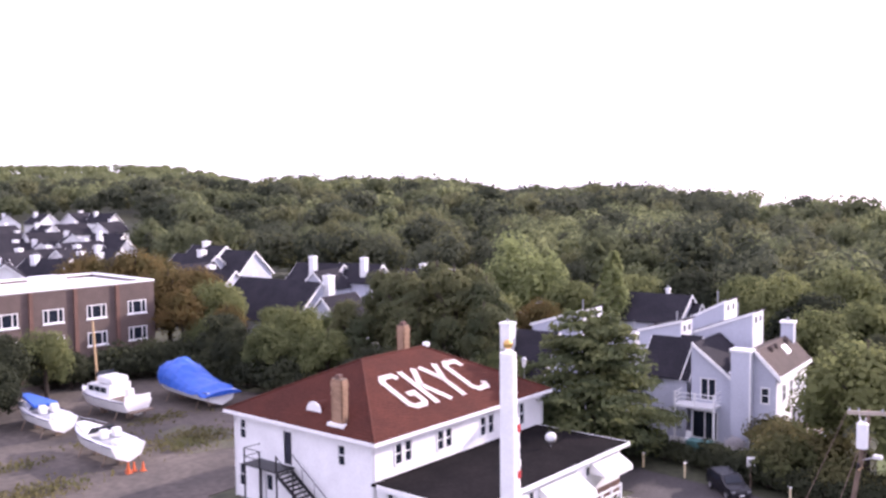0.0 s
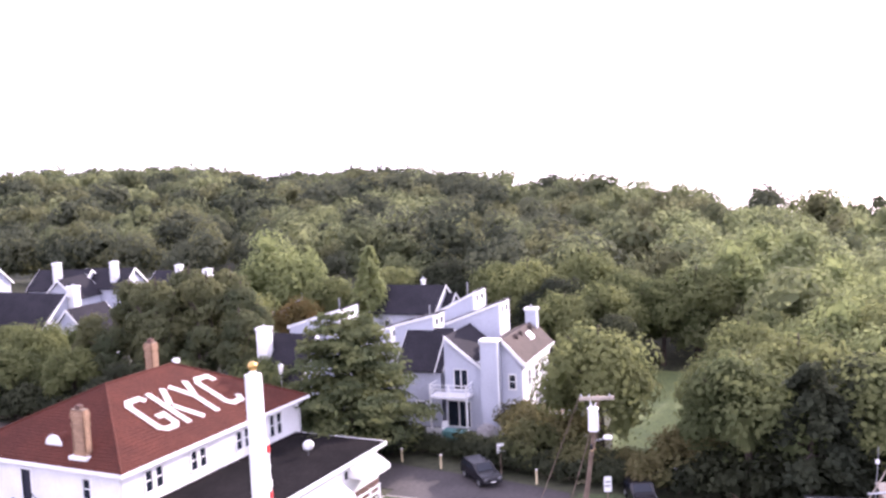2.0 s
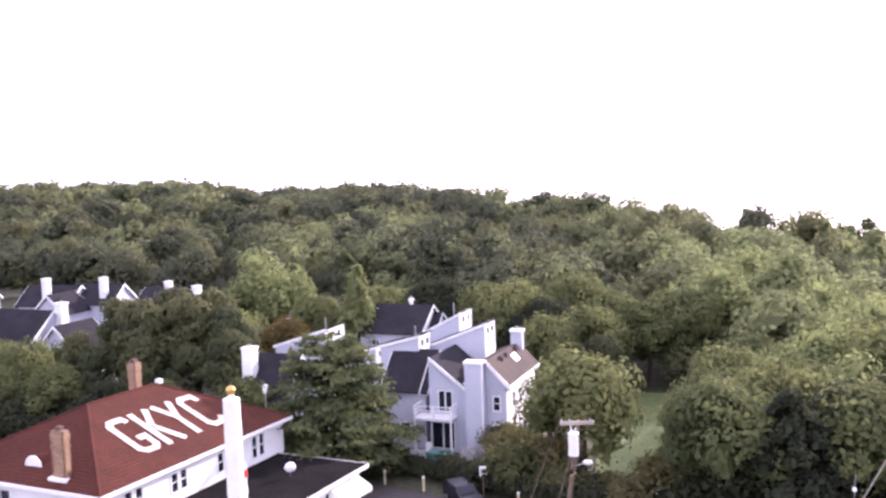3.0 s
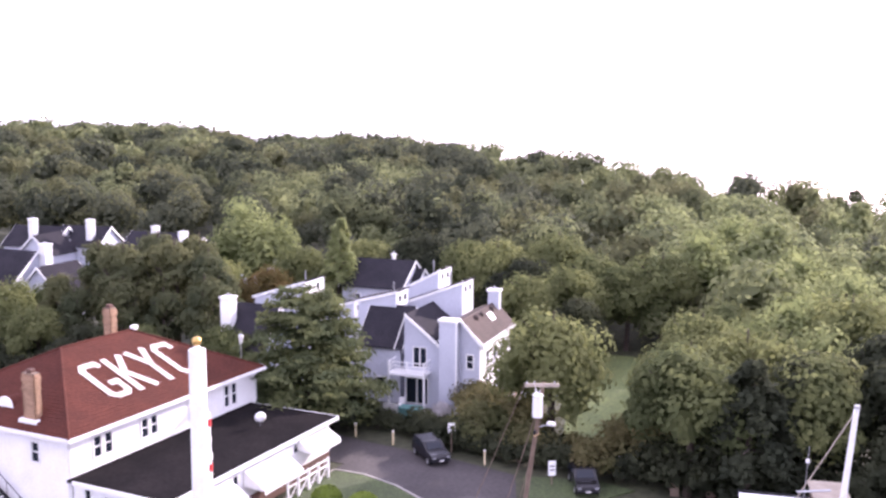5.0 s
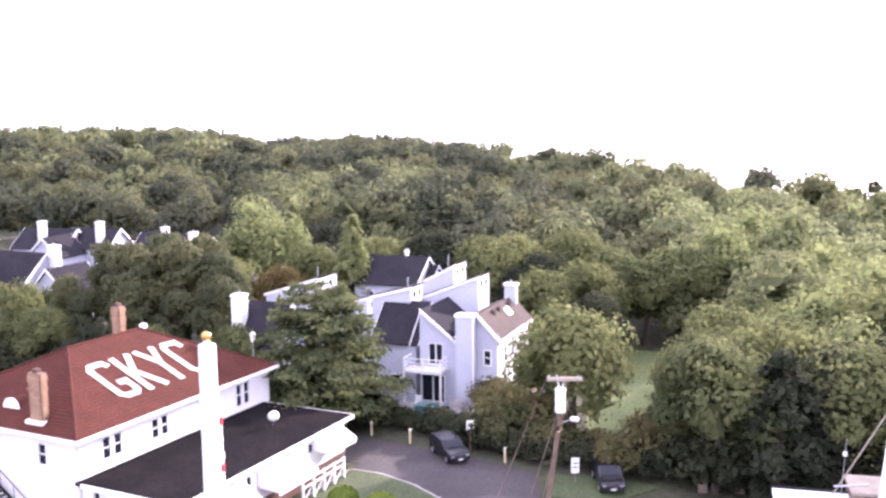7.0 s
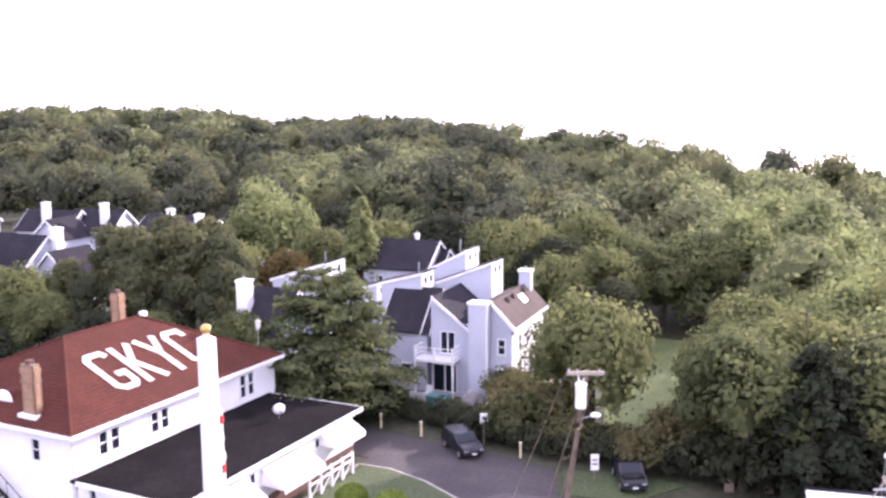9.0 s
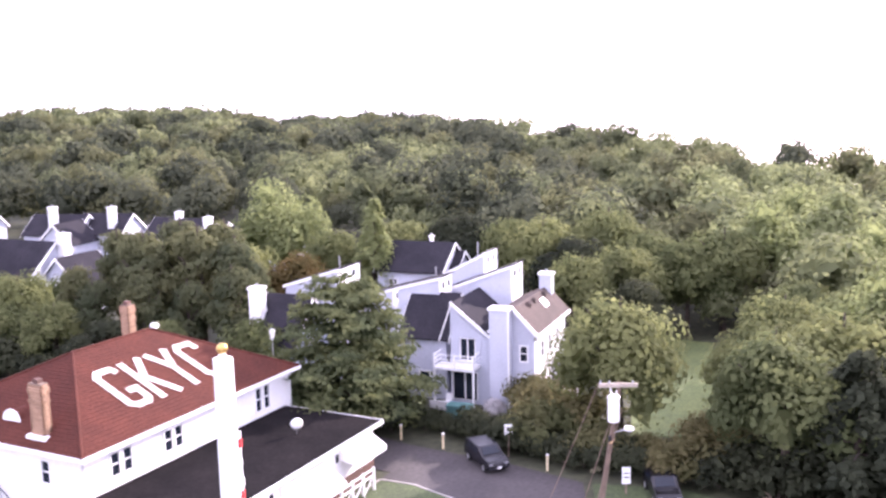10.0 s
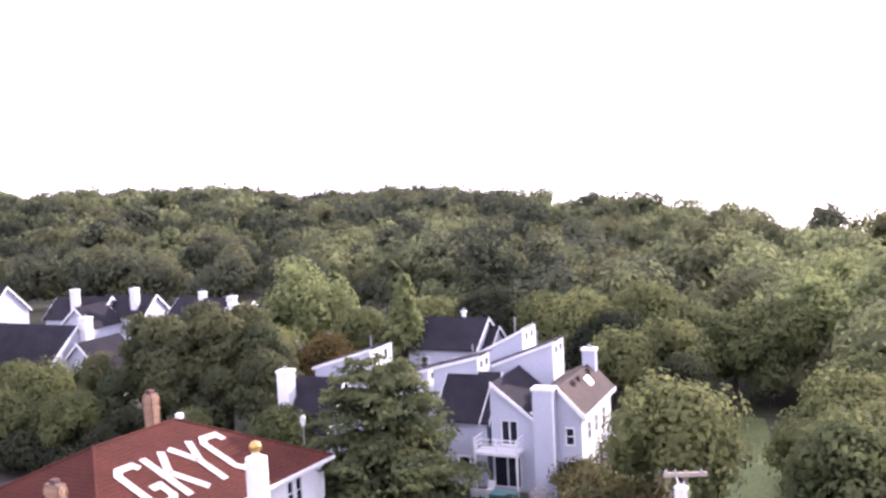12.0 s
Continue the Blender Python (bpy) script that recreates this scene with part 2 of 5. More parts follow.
def wall_bm(u0, u1, z0, z1, thick, holes, along, at):
    """A thick wall with openings. along: 'x' or 'y'; at: its outer face; thick: signed, towards the inside. holes: (u0, u1, z0, z1)."""
    bm = bmesh.new()
    us = sorted({u0, u1, *(h[0] for h in holes), *(h[1] for h in holes)})
    zs = sorted({z0, z1, *(h[2] for h in holes), *(h[3] for h in holes)})

    def full(i, k):
        if not (0 <= i < len(us) - 1 and 0 <= k < len(zs) - 1):
            return False
        u, z = (us[i] + us[i + 1]) / 2, (zs[k] + zs[k + 1]) / 2
        return not any(h[0] < u < h[1] and h[2] < z < h[3] for h in holes)
    made = {}

    def v(i, k, d):
        if (i, k, d) not in made:
            q = at + thick * d
            made[i, k, d] = bm.verts.new((us[i], q, zs[k]) if along == "x" else (q, us[i], zs[k]))
        return made[i, k, d]
    for i in range(len(us) - 1):
        for k in range(len(zs) - 1):
            if not full(i, k):
                continue
            for d in (0, 1):
                bm.faces.new((v(i, k, d), v(i + 1, k, d), v(i + 1, k + 1, d), v(i, k + 1, d)))
            for di, dk, p, q in ((-1, 0, (i, k), (i, k + 1)), (1, 0, (i + 1, k), (i + 1, k + 1)), (0, -1, (i, k), (i + 1, k)), (0, 1, (i, k + 1), (i + 1, k + 1))):
                if not full(i + di, k + dk):
                    bm.faces.new((v(*p, 0), v(*q, 0), v(*q, 1), v(*p, 1)))
    return bm


def window(parent, along, at, inward, u0, u1, z0, z1, name="window", bars=1, glass=None, frame_m=None):
    """A framed window in a wall's opening. inward: +1 or -1, the way into the building."""
    w = 0.05
    fb = bmesh.new()

    def b3(bm, a, b, c, d, o0, o1):
        q = sorted((at + inward * o0, at + inward * o1))
        if along == "x":
            bx(bm, a, b, *q, c, d)
        else:
            bx(bm, *q, a, b, c, d)
    b3(fb, u0 - w, u0 + w, z0 - w, z1 + w, -0.05, 0.1)
    b3(fb, u1 - w, u1 + w, z0 - w, z1 + w, -0.05, 0.1)
    b3(fb, u0 + w, u1 - w, z1 - w, z1 + w, -0.05, 0.1)
    b3(fb, u0 + w, u1 - w, z0 - w, z0 + w, -0.08, 0.1)
    fr = part(name, fb, frame_m or M_TRIM, parent)
    n = bars + 1
    for i in range(n):
        a, b = z0 + (z1 - z0) * i / n, z0 + (z1 - z0) * (i + 1) / n
        pb = bmesh.new()
        b3(pb, u0 + w, u1 - w, a + (0.03 if i else w), b - (0.03 if i < n - 1 else w), 0.03 + 0.03 * i, 0.05 + 0.03 * i)
        part("pane", pb, glass or M_GLASS, fr)
    if bars:
        mb = bmesh.new()
        for i in range(1, n):
            z = z0 + (z1 - z0) * i / n
            b3(mb, u0 + w, u1 - w, z - 0.03, z + 0.03, 0.0, 0.1)
        part("meeting_rail", mb, frame_m or M_TRIM, fr)
    return fr

# ---- ground ----
CX, CY = -33.0, -38.0


def smooth(a, b, v):
    t = min(1.0, max(0.0, (v - a) / (b - a)))
    return t * t * (3 - 2 * t)


def wood_edge(az):
    """How far the woods reach, by bearing."""
    return float(np.interp(az, (0, 8, 12, 18.7, 22, 25.5, 29, 36), (190, 225, 255, 330, 405, 470, 540, 620)))


def ground_z(x, y):
    """Level round the houses; woods rise a little to one side, and the land falls off past them on the sunny side."""
    dx, dy = x - CX, y - CY
    r, az = math.hypot(dx, dy), math.degrees(math.atan2(dy, dx))
    z = smooth(17, 30, az) * 2.8 * smooth(220, 520, r) + smooth(36, 44, az) * 6.0 * smooth(240, 480, r)
    z += 38.0 * smooth(900, 2000, r) * smooth(50, 57, az) * (1 - smooth(100, 140, az))
    z -= (1 - smooth(47, 53, az)) * smooth(-110, -60, az) * 0.1 * max(0.0, r - wood_edge(az) - 12)
    return z


gb = bmesh.new()
radii = [0, 20, 45, 70, 95, 120, 150, 185, 220, 260, 320, 400, 520, 700, 950, 1300, 1700, 2200, 3000, 4200]
prev = None
for r in radii:
    ring = []
    for i in range(120 if r else 1):
        a = math.radians(3 * i)
        x, y = CX + r * math.cos(a), CY + r * math.sin(a)
        ring.append(gb.verts.new((x, y, ground_z(x, y) - 0.02)))
    if prev and len(prev) == 1:
        for i in range(120):
            gb.faces.new((prev[0], ring[i], ring[(i + 1) % 120]))
    elif prev:
        for i in range(120):
            j = (i + 1) % 120
            gb.faces.new((prev[i], ring[i], ring[j], prev[j]))
    prev = ring
ground = part("ground", gb, M_SOIL, None, "dark brushy ground under and around the trees", True)
tagged(ground, category="ground", kind="structure")


def sheet(name, pts, z0, z1, material, label, category):
    ob = part(name, slab(bmesh.new(), [(x, y, z0) for x, y in pts], (0, 0, z1 - z0)), material, None, label)
    return tagged(ob, category=category, kind="structure")


sheet("boatyard_ground", [(-60, 1), (-1, 1), (-1, 14.6), (19, 14.6), (21, 30), (20, 52), (8, 58), (-20, 62), (-60, 62)], -0.3, 0.02, M_LOT, "dark dirt and cinder boatyard with worn patches", "ground")
sheet("road", [(-4, -60), (9, -60), (12, -44), (14.5, -37), (19, -31), (19.4, -27.5), (16.6, -24.6), (16.4, -20.2), (20.3, -18.6), (21.2, -14), (21.8, -6), (23, 0), (26, 9), (19, 12), (18, 0.4), (17.1, 0.4), (17.1, -7.2), (-6, -7.2)], -0.3, 0.012, M_ROAD, "worn grey asphalt drive bending past the building", "road")
LAWN = [(8.5, -7.4), (15.6, -7.4), (15.7, -9.6), (14.9, -12.4), (13.2, -15.6), (10.5, -16.3), (7.5, -16)]
sheet("lawn", LAWN, -0.2, 0.1, M_GRASS, "small mown green lawn beside the building", "lawn")
sheet("verge", [(16.8, -20.6), (20.2, -19.2), (21.5, -24), (21, -26.5), (17.2, -24.2)], -0.2, 0.09, M_GRASS, "grass verge round the utility pole", "lawn")
sheet("meadow", [(29, -19), (31, -24), (42, -22.5), (56, -19), (56, -14), (42, -15.5)], -0.2, 0.05, M_MEADOW, "sunlit grass clearing between the trees", "lawn")
sheet("yard_grass", [(4, 24), (7.5, 22.5), (10.5, 27), (9, 32), (6, 31)], -0.1, 0.035, M_DULL, "thin grass patch in the boatyard", "lawn")
sheet("drive_apron", [(13.3, -15.9), (15.6, -17.2), (16.2, -20.4), (15.6, -24.2), (12, -30), (6, -30), (7.2, -16.6), (10.6, -16.7)], -0.2, 0.024, M_PATCH, "paler worn concrete apron joining the drive", "road")
kb = bmesh.new()
for (xa, ya), (xb, yb) in zip(LAWN, LAWN[1:]):
    d = Vector((xb - xa, yb - ya, 0)).normalized()
    nrm = Vector((d.y, -d.x, 0)) * 0.15
    a, b = Vector((xa, ya, -0.1)), Vector((xb, yb, -0.1))
    slab(kb, [a - nrm, a, b, b - nrm], (0, 0, 0.23))
tagged(part("kerb", kb, M_KERB, None, "pale concrete kerb round the lawn"), category="kerb", kind="structure")

# ---- the club house ----
EZ, RZ, W, L, HA = 5.8, 9.0, 13.9, 18.1, 6.0
house = thing("club_house", pose(0, 0, 0), "two-storey white house with a red hipped shingle roof", "house")
front_w = [(2.2, 2.85, 3.95, 5.25), (3.05, 3.7, 3.95, 5.25), (6.05, 6.7, 3.95, 5.2), (6.85, 7.5, 3.95, 5.2), (10.4, 11.05, 3.9, 5.2), (11.25, 11.9, 3.9, 5.2), (14.0, 14.6, 3.75, 5.3), (14.8, 15.4, 3.75, 5.3)]
left_w = [(12.2, 12.85, 3.95, 5.25), (7.7, 8.45, 3.0, 5.12), (2.9, 3.55, 3.85, 5.1), (12.25, 13.0, 0.75, 2.3), (9.6, 10.4, 0.1, 2.1)]
part("wall", wall_bm(0.5, L - 0.5, 0, EZ - 0.1, 0.25, front_w, "x", 0.5), M_WHITE, house)
part("wall", wall_bm(0.75, W - 0.75, 0, EZ - 0.1, 0.25, left_w, "y", 0.5), M_WHITE, house)
part("wall", wall_bm(0.5, L - 0.5, 0, EZ - 0.1, -0.25, [], "x", W - 0.5), M_WHITE, house)
part("wall", wall_bm(0.75, W - 0.75, 0, EZ - 0.1, -0.25, [], "y", L - 0.5), M_WHITE, house)
for u0, u1, z0, z1 in front_w:
    window(house, "x", 0.5, 1, u0, u1, z0, z1)
for i, (u0, u1, z0, z1) in enumerate(left_w):
    if i in (1, 4):
        d = part("door", box(0.56, 0.62, u0, u1, z0, z1, 0.01), M_DOOR if i == 1 else M_WHITE, house, "dark blue upper door" if i == 1 else "white lower door")
        part("door_frame", wall_bm(u0 - 0.09, u1 + 0.09, z0, z1 + 0.09, 0.12, [(u0, u1, z0, z1)], "y", 0.46), M_TRIM, d)
        if i == 4:
            part("pane", box(0.545, 0.556, u0 + 0.15, u1 - 0.15, 1.0, 1.95), M_GLASS, d)
    else:
        window(house, "y", 0.5, 1, u0, u1, z0, z1)
rb = bmesh.new()
A, B = (HA, W / 2, RZ), (L - HA, W / 2, RZ)
c00, c10, c11, c01 = (0, 0, EZ), (L, 0, EZ), (L, W, EZ), (0, W, EZ)
vs = {p: rb.verts.new(p) for p in (A, B, c00, c10, c11, c01)}
for f in ((c00, c10, B, A), (c10, c11, B), (c11, c01, A, B), (c01, c00, A), (c00, c01, c11, c10)):
    rb.faces.new([vs[p] for p in f])
roof = part("roof", rb, M_RED, house, "red asphalt shingle hipped roof")
fb = bmesh.new()
for a, b, c, d in ((-0.05, L + 0.05, -0.06, 0.0), (-0.05, L + 0.05, W, W + 0.06)):
    bx(fb, a, b, c, d, EZ - 0.2, EZ + 0.015)
for a, b in ((-0.06, 0.0), (L, L + 0.06)):
    bx(fb, a, b, 0.0, W, EZ - 0.2, EZ + 0.015)
part("gutter", fb, M_TRIM, house, "white gutter board along the eaves")
cb = bmesh.new()
for p, q in ((A, B), (c00, A), (c01, A), (c10, B), (c11, B)):
    tube(cb, Vector(p) + Vector((0, 0, 0.0)), Vector(q) + Vector((0, 0, 0.0)), 0.09, n=6)
part("ridge_cap", cb, M_RED, roof)
part("ridge_vent", box(12.3, 12.7, 6.75, 7.15, 8.95, 9.25, 0.03), M_TRIM, roof)
# rows of shingles, each a thin proud strip on the two slopes that are seen
tilt = math.atan2(RZ - EZ, W / 2)
for k in range(1, 26):
    s = k / 26
    z, ins = EZ + (RZ - EZ) * s, HA * s
    sb = slab(bmesh.new(), [(ins, W / 2 * s, z + 0.002), (L - ins, W / 2 * s, z + 0.002), (L - ins, W / 2 * s + 0.05, z + 0.03), (ins, W / 2 * s + 0.05, z + 0.03)], (0, -0.006, 0.012))
    part("shingle_course", sb, M_RED, roof)
    sb = slab(bmesh.new(), [(ins, W / 2 * s, z + 0.002), (ins, W - W / 2 * s, z + 0.002), (ins + 0.05, W - W / 2 * s, z + 0.03), (ins + 0.05, W / 2 * s, z + 0.03)], (-0.006, 0, 0.012))
    part("shingle_course", sb, M_RED, roof)


def stroke(bm, pts, w, m):
    """A flat painted stroke along a broken line, mitred at its corners."""
    pts = [Vector((*p, 0)) for p in pts]
    left, right = [], []
    for i, p in enumerate(pts):
        d0 = (p - pts[i - 1]).normalized() if i else None
        d1 = (pts[i + 1] - p).normalized() if i < len(pts) - 1 else None
        d0, d1 = d0 or d1, d1 or d0
        t = (d0 + d1).normalized()
        n = Vector((-t.y, t.x, 0)) * (w / 2 / max(0.5, t.dot(d0)))
        left.append(p + n)
        right.append(p - n)
    for a, b, c, d in zip(left, left[1:], right[1:], right):
        slab(bm, [m @ a, m @ b, m @ c, m @ d], m.to_3x3() @ Vector((0, 0, 0.02)))


LETTERS = {
    "G": [[(0.78, 3.1), (0.62, 3.5), (-0.35, 3.5), (-0.68, 3.1), (-0.68, 0.5), (-0.35, 0.2), (0.4, 0.2), (0.7, 0.5), (0.7, 1.45), (0.05, 1.45)]],
    "K": [[(-0.62, 0.0), (-0.62, 3.7)], [(0.75, 3.7), (-0.4, 1.75)], [(-0.25, 2.1), (0.78, 0.0)]],
    "Y": [[(-0.78, 3.7), (0.0, 2.0)], [(0.78, 3.7), (0.0, 2.0)], [(0.0, 2.25), (0.0, 0.0)]],
    "C": [[(0.78, 2.85), (0.68, 3.45), (-0.35, 3.5), (-0.68, 3.1), (-0.68, 0.6), (-0.35, 0.2), (0.55, 0.25), (0.8, 0.8)]],
}
slope = Vector((0, W / 2, RZ - EZ)).normalized()
up = Vector((0, -(RZ - EZ), W / 2)).normalized()
for i, ch in enumerate("GKYC"):
    o = Vector((6.0 + 2.12 * i, 0, EZ)) + slope * 1.8 + up * 0.035
    m = Matrix.Translation(o) @ Matrix((Vector((1, 0, 0)), slope, up)).transposed().to_4x4()
    lb = bmesh.new()
    for s in LETTERS[ch]:
        stroke(lb, s, 0.46, m)
    part("painted_letter", lb, M_PAINT, roof, "white painted block letter on the roof")


def brick_stack(parent, x0, x1, y0, y1, z0, z1, name="chimney", material=None):
    """A brick stack laid course by course, with a corbelled head."""
    material = material or M_BRICK
    body = part(name, box(x0 + 0.03, x1 - 0.03, y0 + 0.03, y1 - 0.03, z0, z1 - 0.02), M_WOOD, parent, "brick chimney with a corbelled top")
    h = 0.16
    n = int((z1 - z0) / h)
    meshes = {}
    for k in range(n):
        z = z0 + k * h
        out = 0.035 if k in (n - 2, n - 3, n - 6) else 0.0
        shift = 0.2 if k % 2 else 0.0
        for side in range(4):
            u0, u1 = (x0, x1) if side < 2 else (y0, y1)
            u = u0 - out
            first = True
            while u < u1 + out - 0.03:
                ln = min((0.2 if first and shift else 0.4), u1 + out - u)
                first = False
                key = (side // 2, round(ln, 3))
                if key not in meshes:
                    bb = box(0, ln - 0.02, 0, 0.12, 0, h - 0.02) if side < 2 else box(0, 0.12, 0, ln - 0.02, 0, h - 0.02)
                    me = bpy.data.meshes.new("brick")
                    bb.to_mesh(me)
                    bb.free()
                    me.materials.append(material)
                    meshes[key] = me
                o = new("brick", meshes[key])
                o.parent = body
                o.location = ((u, y0 - out, z), (u, y1 + out - 0.12, z), (x0 - out, u, z), (x1 + out - 0.12, u, z))[side]
                u += ln
    part("flue", box((x0 + x1) / 2 - 0.18, (x0 + x1) / 2 + 0.18, (y0 + y1) / 2 - 0.18, (y0 + y1) / 2 + 0.18, z1 - 0.05, z1 + 0.2, 0.02), M_RUST, body)
    return body


ch1 = brick_stack(house, 0.72, 1.2, 3.32, 4.28, 5.9, 9.0)
part("flashing", box(0.5, 1.36, 3.1, 4.5, 5.85, 6.28, 0.02), M_TRIM, ch1, "white flashing at the chimney foot")
brick_stack(house, 12.1, 12.7, 8.7, 9.4, 7.9, 10.35)
# eyebrow dormer
db = bmesh.new()
ring0 = [(1.35, 6.5 + 0.62 * math.cos(a), 6.5 + 0.62 * math.sin(a) * 0.9) for a in [math.pi * i / 10 for i in range(11)]]
ring1 = [(3.0, p[1], 6.5 + (p[2] - 6.5) * 1.0) for p in ring0]
loft(db, [ring0, ring1])
dm = part("dormer", db, M_RED, roof, "small arched eyebrow dormer with a white face")
fb = bmesh.new()
slab(fb, [(1.34, 6.5 + 0.66 * math.cos(a), 6.5 + 0.62 * math.sin(a)) for a in [math.pi * i / 10 for i in range(11)]], (-0.06, 0, 0))
part("dormer_face", fb, M_TRIM, dm)
for x, y, z in ((0.42, 0.6, 0), (0.42, W - 0.6, 0), (L - 0.6, 0.42, 3.4)):
    part("downpipe", tube(bmesh.new(), (x, y, z), (x, y, EZ - 0.15), 0.05), M_TRIM, house)
part("wall_lamp", box(0.3, 0.5, 11.4, 11.75, 2.4, 2.55, 0.02), M_BLACK, house)
# outside stair to the upper door
stair = thing("fire_stair", pose(0, 0, 0), "black steel outside stair against the white wall", "stair")
part("landing", box(-0.95, 0.48, 7.5, 10.8, 2.86, 2.95), M_BLACK, stair)
for x in (-0.9, 0.4):
    for y in (7.6, 9.2, 10.7):
        if x < 0 or y != 9.2:
            part("post", box(x - 0.04, x + 0.04, y - 0.04, y + 0.04, 0, 2.86 if x > 0 else 3.95), M_BLACK, stair)
for z in (3.4, 3.95):
    part("handrail", tube(bmesh.new(), (-0.9, 9.2, z), (-0.9, 10.7, z), 0.03), M_BLACK, stair)
    part("handrail", tube(bmesh.new(), (-0.9, 10.7, z), (0.4, 10.7, z), 0.03), M_BLACK, stair)
for x in (-0.95, 0.2):
    part("stringer", slab(bmesh.new(), [(x, 7.5, 2.9), (x, 3.4, 0.05), (x, 3.1, 0.05), (x, 7.5, 2.62)], (0.06, 0, 0)), M_BLACK, stair)
    part("handrail", tube(bmesh.new(), (x, 7.5, 3.9), (x, 3.3, 1.0), 0.03), M_BLACK, stair)
    for k in range(5):
        f = k / 4
        part("baluster", tube(bmesh.new(), (x, 7.5 - 4.2 * f, 2.9 - 2.85 * f), (x, 7.5 - 4.2 * f, 3.9 - 2.9 * f), 0.02, n=5), M_BLACK, stair)
tr = None
for k in range(15):
    f = (k + 0.5) / 15
    if tr is None:
        tr = part("tread", box(-0.9, 0.2, -0.13, 0.13, -0.02, 0.02), M_BLACK, stair)
        tr.matrix_basis = pose(0, 7.5 - 4.2 * f, 2.9 - 2.85 * f)
    else:
        again(tr, stair, pose(0, 7.5 - 4.2 * f, 2.9 - 2.85 * f))

# ---- the flat-roofed wing ----
wing = thing("flat_roofed_wing", pose(0, 0, 0), "single-storey white wing with a black flat roof", "building")
AX0, AX1, AY0, AZ = 0.1, 16.9, -6.9, 3.4
part("roof", box(AX0, AX1, AY0, 0.44, AZ - 0.16, AZ, 0.02), M_TAR, wing, "black felt flat roof with worn patches")
ww = [(AX0 + 1.2 + 1.55 * k, AX0 + 1.75 + 1.55 * k, 2.1, 2.75) for k in range(10)]
part("wall", wall_bm(AX0 + 0.5, AX1 - 0.5, 1.0, AZ - 0.18, 0.22, ww, "x", AY0 + 0.45), M_WHITE, wing)
part("plinth_wall", box(AX0 + 0.5, AX1 - 0.5, AY0 + 0.42, AY0 + 0.7, 0, 1.0), M_RUST, wing, "red brick lower wall")
lw = [(-0.9, -0.4, 1.6, 2.9), (-2.2, -1.8, 1.7, 2.7), (-5.0, -4.0, 1.4, 2.8)]
part("wall", wall_bm(AY0 + 0.7, 0.44, 0, AZ - 0.18, 0.22, lw, "y", AX0 + 0.5), M_WHITE, wing)
part("wall", wall_bm(AY0 + 0.7, 0.44, 0, AZ - 0.18, -0.22, [], "y", AX1 - 0.5), M_WHITE, wing)
for u0, u1, z0, z1 in ww:
    window(wing, "x", AY0 + 0.45, 1, u0, u1, z0, z1, bars=0)
for u0, u1, z0, z1 in lw:
    window(wing, "y", AX0 + 0.5, 1, u0, u1, z0, z1)
fb = bmesh.new()
bx(fb, AX0 - 0.03, AX1 + 0.03, AY0 - 0.05, AY0 - 0.002, AZ - 0.24, AZ + 0.02)
bx(fb, AX0 - 0.05, AX0 - 0.002, AY0, -0.02, AZ - 0.24, AZ + 0.02)
bx(fb, AX1 + 0.002, AX1 + 0.05, AY0, 0.44, AZ - 0.24, AZ + 0.02)
part("fascia", fb, M_TRIM, wing, "white fascia board round the flat roof")


def awning(x0, x1, z=2.75, out=1.5, drop=0.95):
    a = thing("awning", pose(0, 0, 0), "white canvas window awning on the wing", "awning", "awnings on the wing")
    y = AY0 + 0.4
    part("canvas", slab(bmesh.new(), [(x0, y, z), (x1, y, z), (x1, y - out, z - drop), (x0, y - out, z - drop)], (0, 0.02, 0.05)), M_WHITE, a)
    part("valance", box(x0, x1, y - out - 0.02, y - out + 0.01, z - drop - 0.28, z - drop), M_WHITE, a)
    for x in (x0, x1 - 0.03):
        part("cheek", slab(bmesh.new(), [(x, y, z), (x, y - out, z - drop), (x, y - out + 0.2, z - drop - 0.1), (x, y, z - drop)], (0.03, 0, 0)), M_WHITE, a)


awning(7.0, 11.0)
awning(12.6, 15.9, 2.95, 1.2, 0.7)
awning(2.2, 5.6)
porch = thing("porch_rail", pose(0, 0, 0), "white timber porch railing with slanting boards", "railing")
for k in range(5):
    x = 9.6 + k * 1.15
    part("post", box(x - 0.06, x + 0.06, AY0 - 0.95, AY0 - 0.83, 0, 1.5), M_TRIM, porch)
for z in (0.95, 1.35):
    part("rail", box(9.6, 14.2, AY0 - 0.93, AY0 - 0.85, z, z + 0.09), M_TRIM, porch)
for k in range(4):
    x = 9.6 + k * 1.15
    part("brace", slab(bmesh.new(), [(x, AY0 - 0.9, 0.1), (x + 0.1, AY0 - 0.9, 0.1), (x + 1.15, AY0 - 0.9, 0.95), (x + 1.05, AY0 - 0.9, 0.95)], (0, 0.05, 0)), M_TRIM, porch)
tub = thing("satellite_dish", pose(12.9, -3.3, AZ, 0, 0, -42), "grey satellite dish on a short mast", "satellite dish")
db = bmesh.new()
loft(db, [[(0.38 * r * math.cos(a), -0.25 + 0.14 * r * r - 0.14, 0.62 + 0.36 * r * math.sin(a)) for a in [6.2832 * i / 18 for i in range(18)]] for r in (0.04, 0.4, 0.75, 1.0)])
part("dish", db, M_GEL, tub, smooth=True)
part("mast", tube(bmesh.new(), (0, -0.2, 0), (0, -0.3, 0.62), 0.03), M_STEEL, tub)
part("arm", tube(bmesh.new(), (0, -0.3, 0.3), (0, 0.2, 0.5), 0.02), M_STEEL, tub)
# bushes on the lawn are with the plants

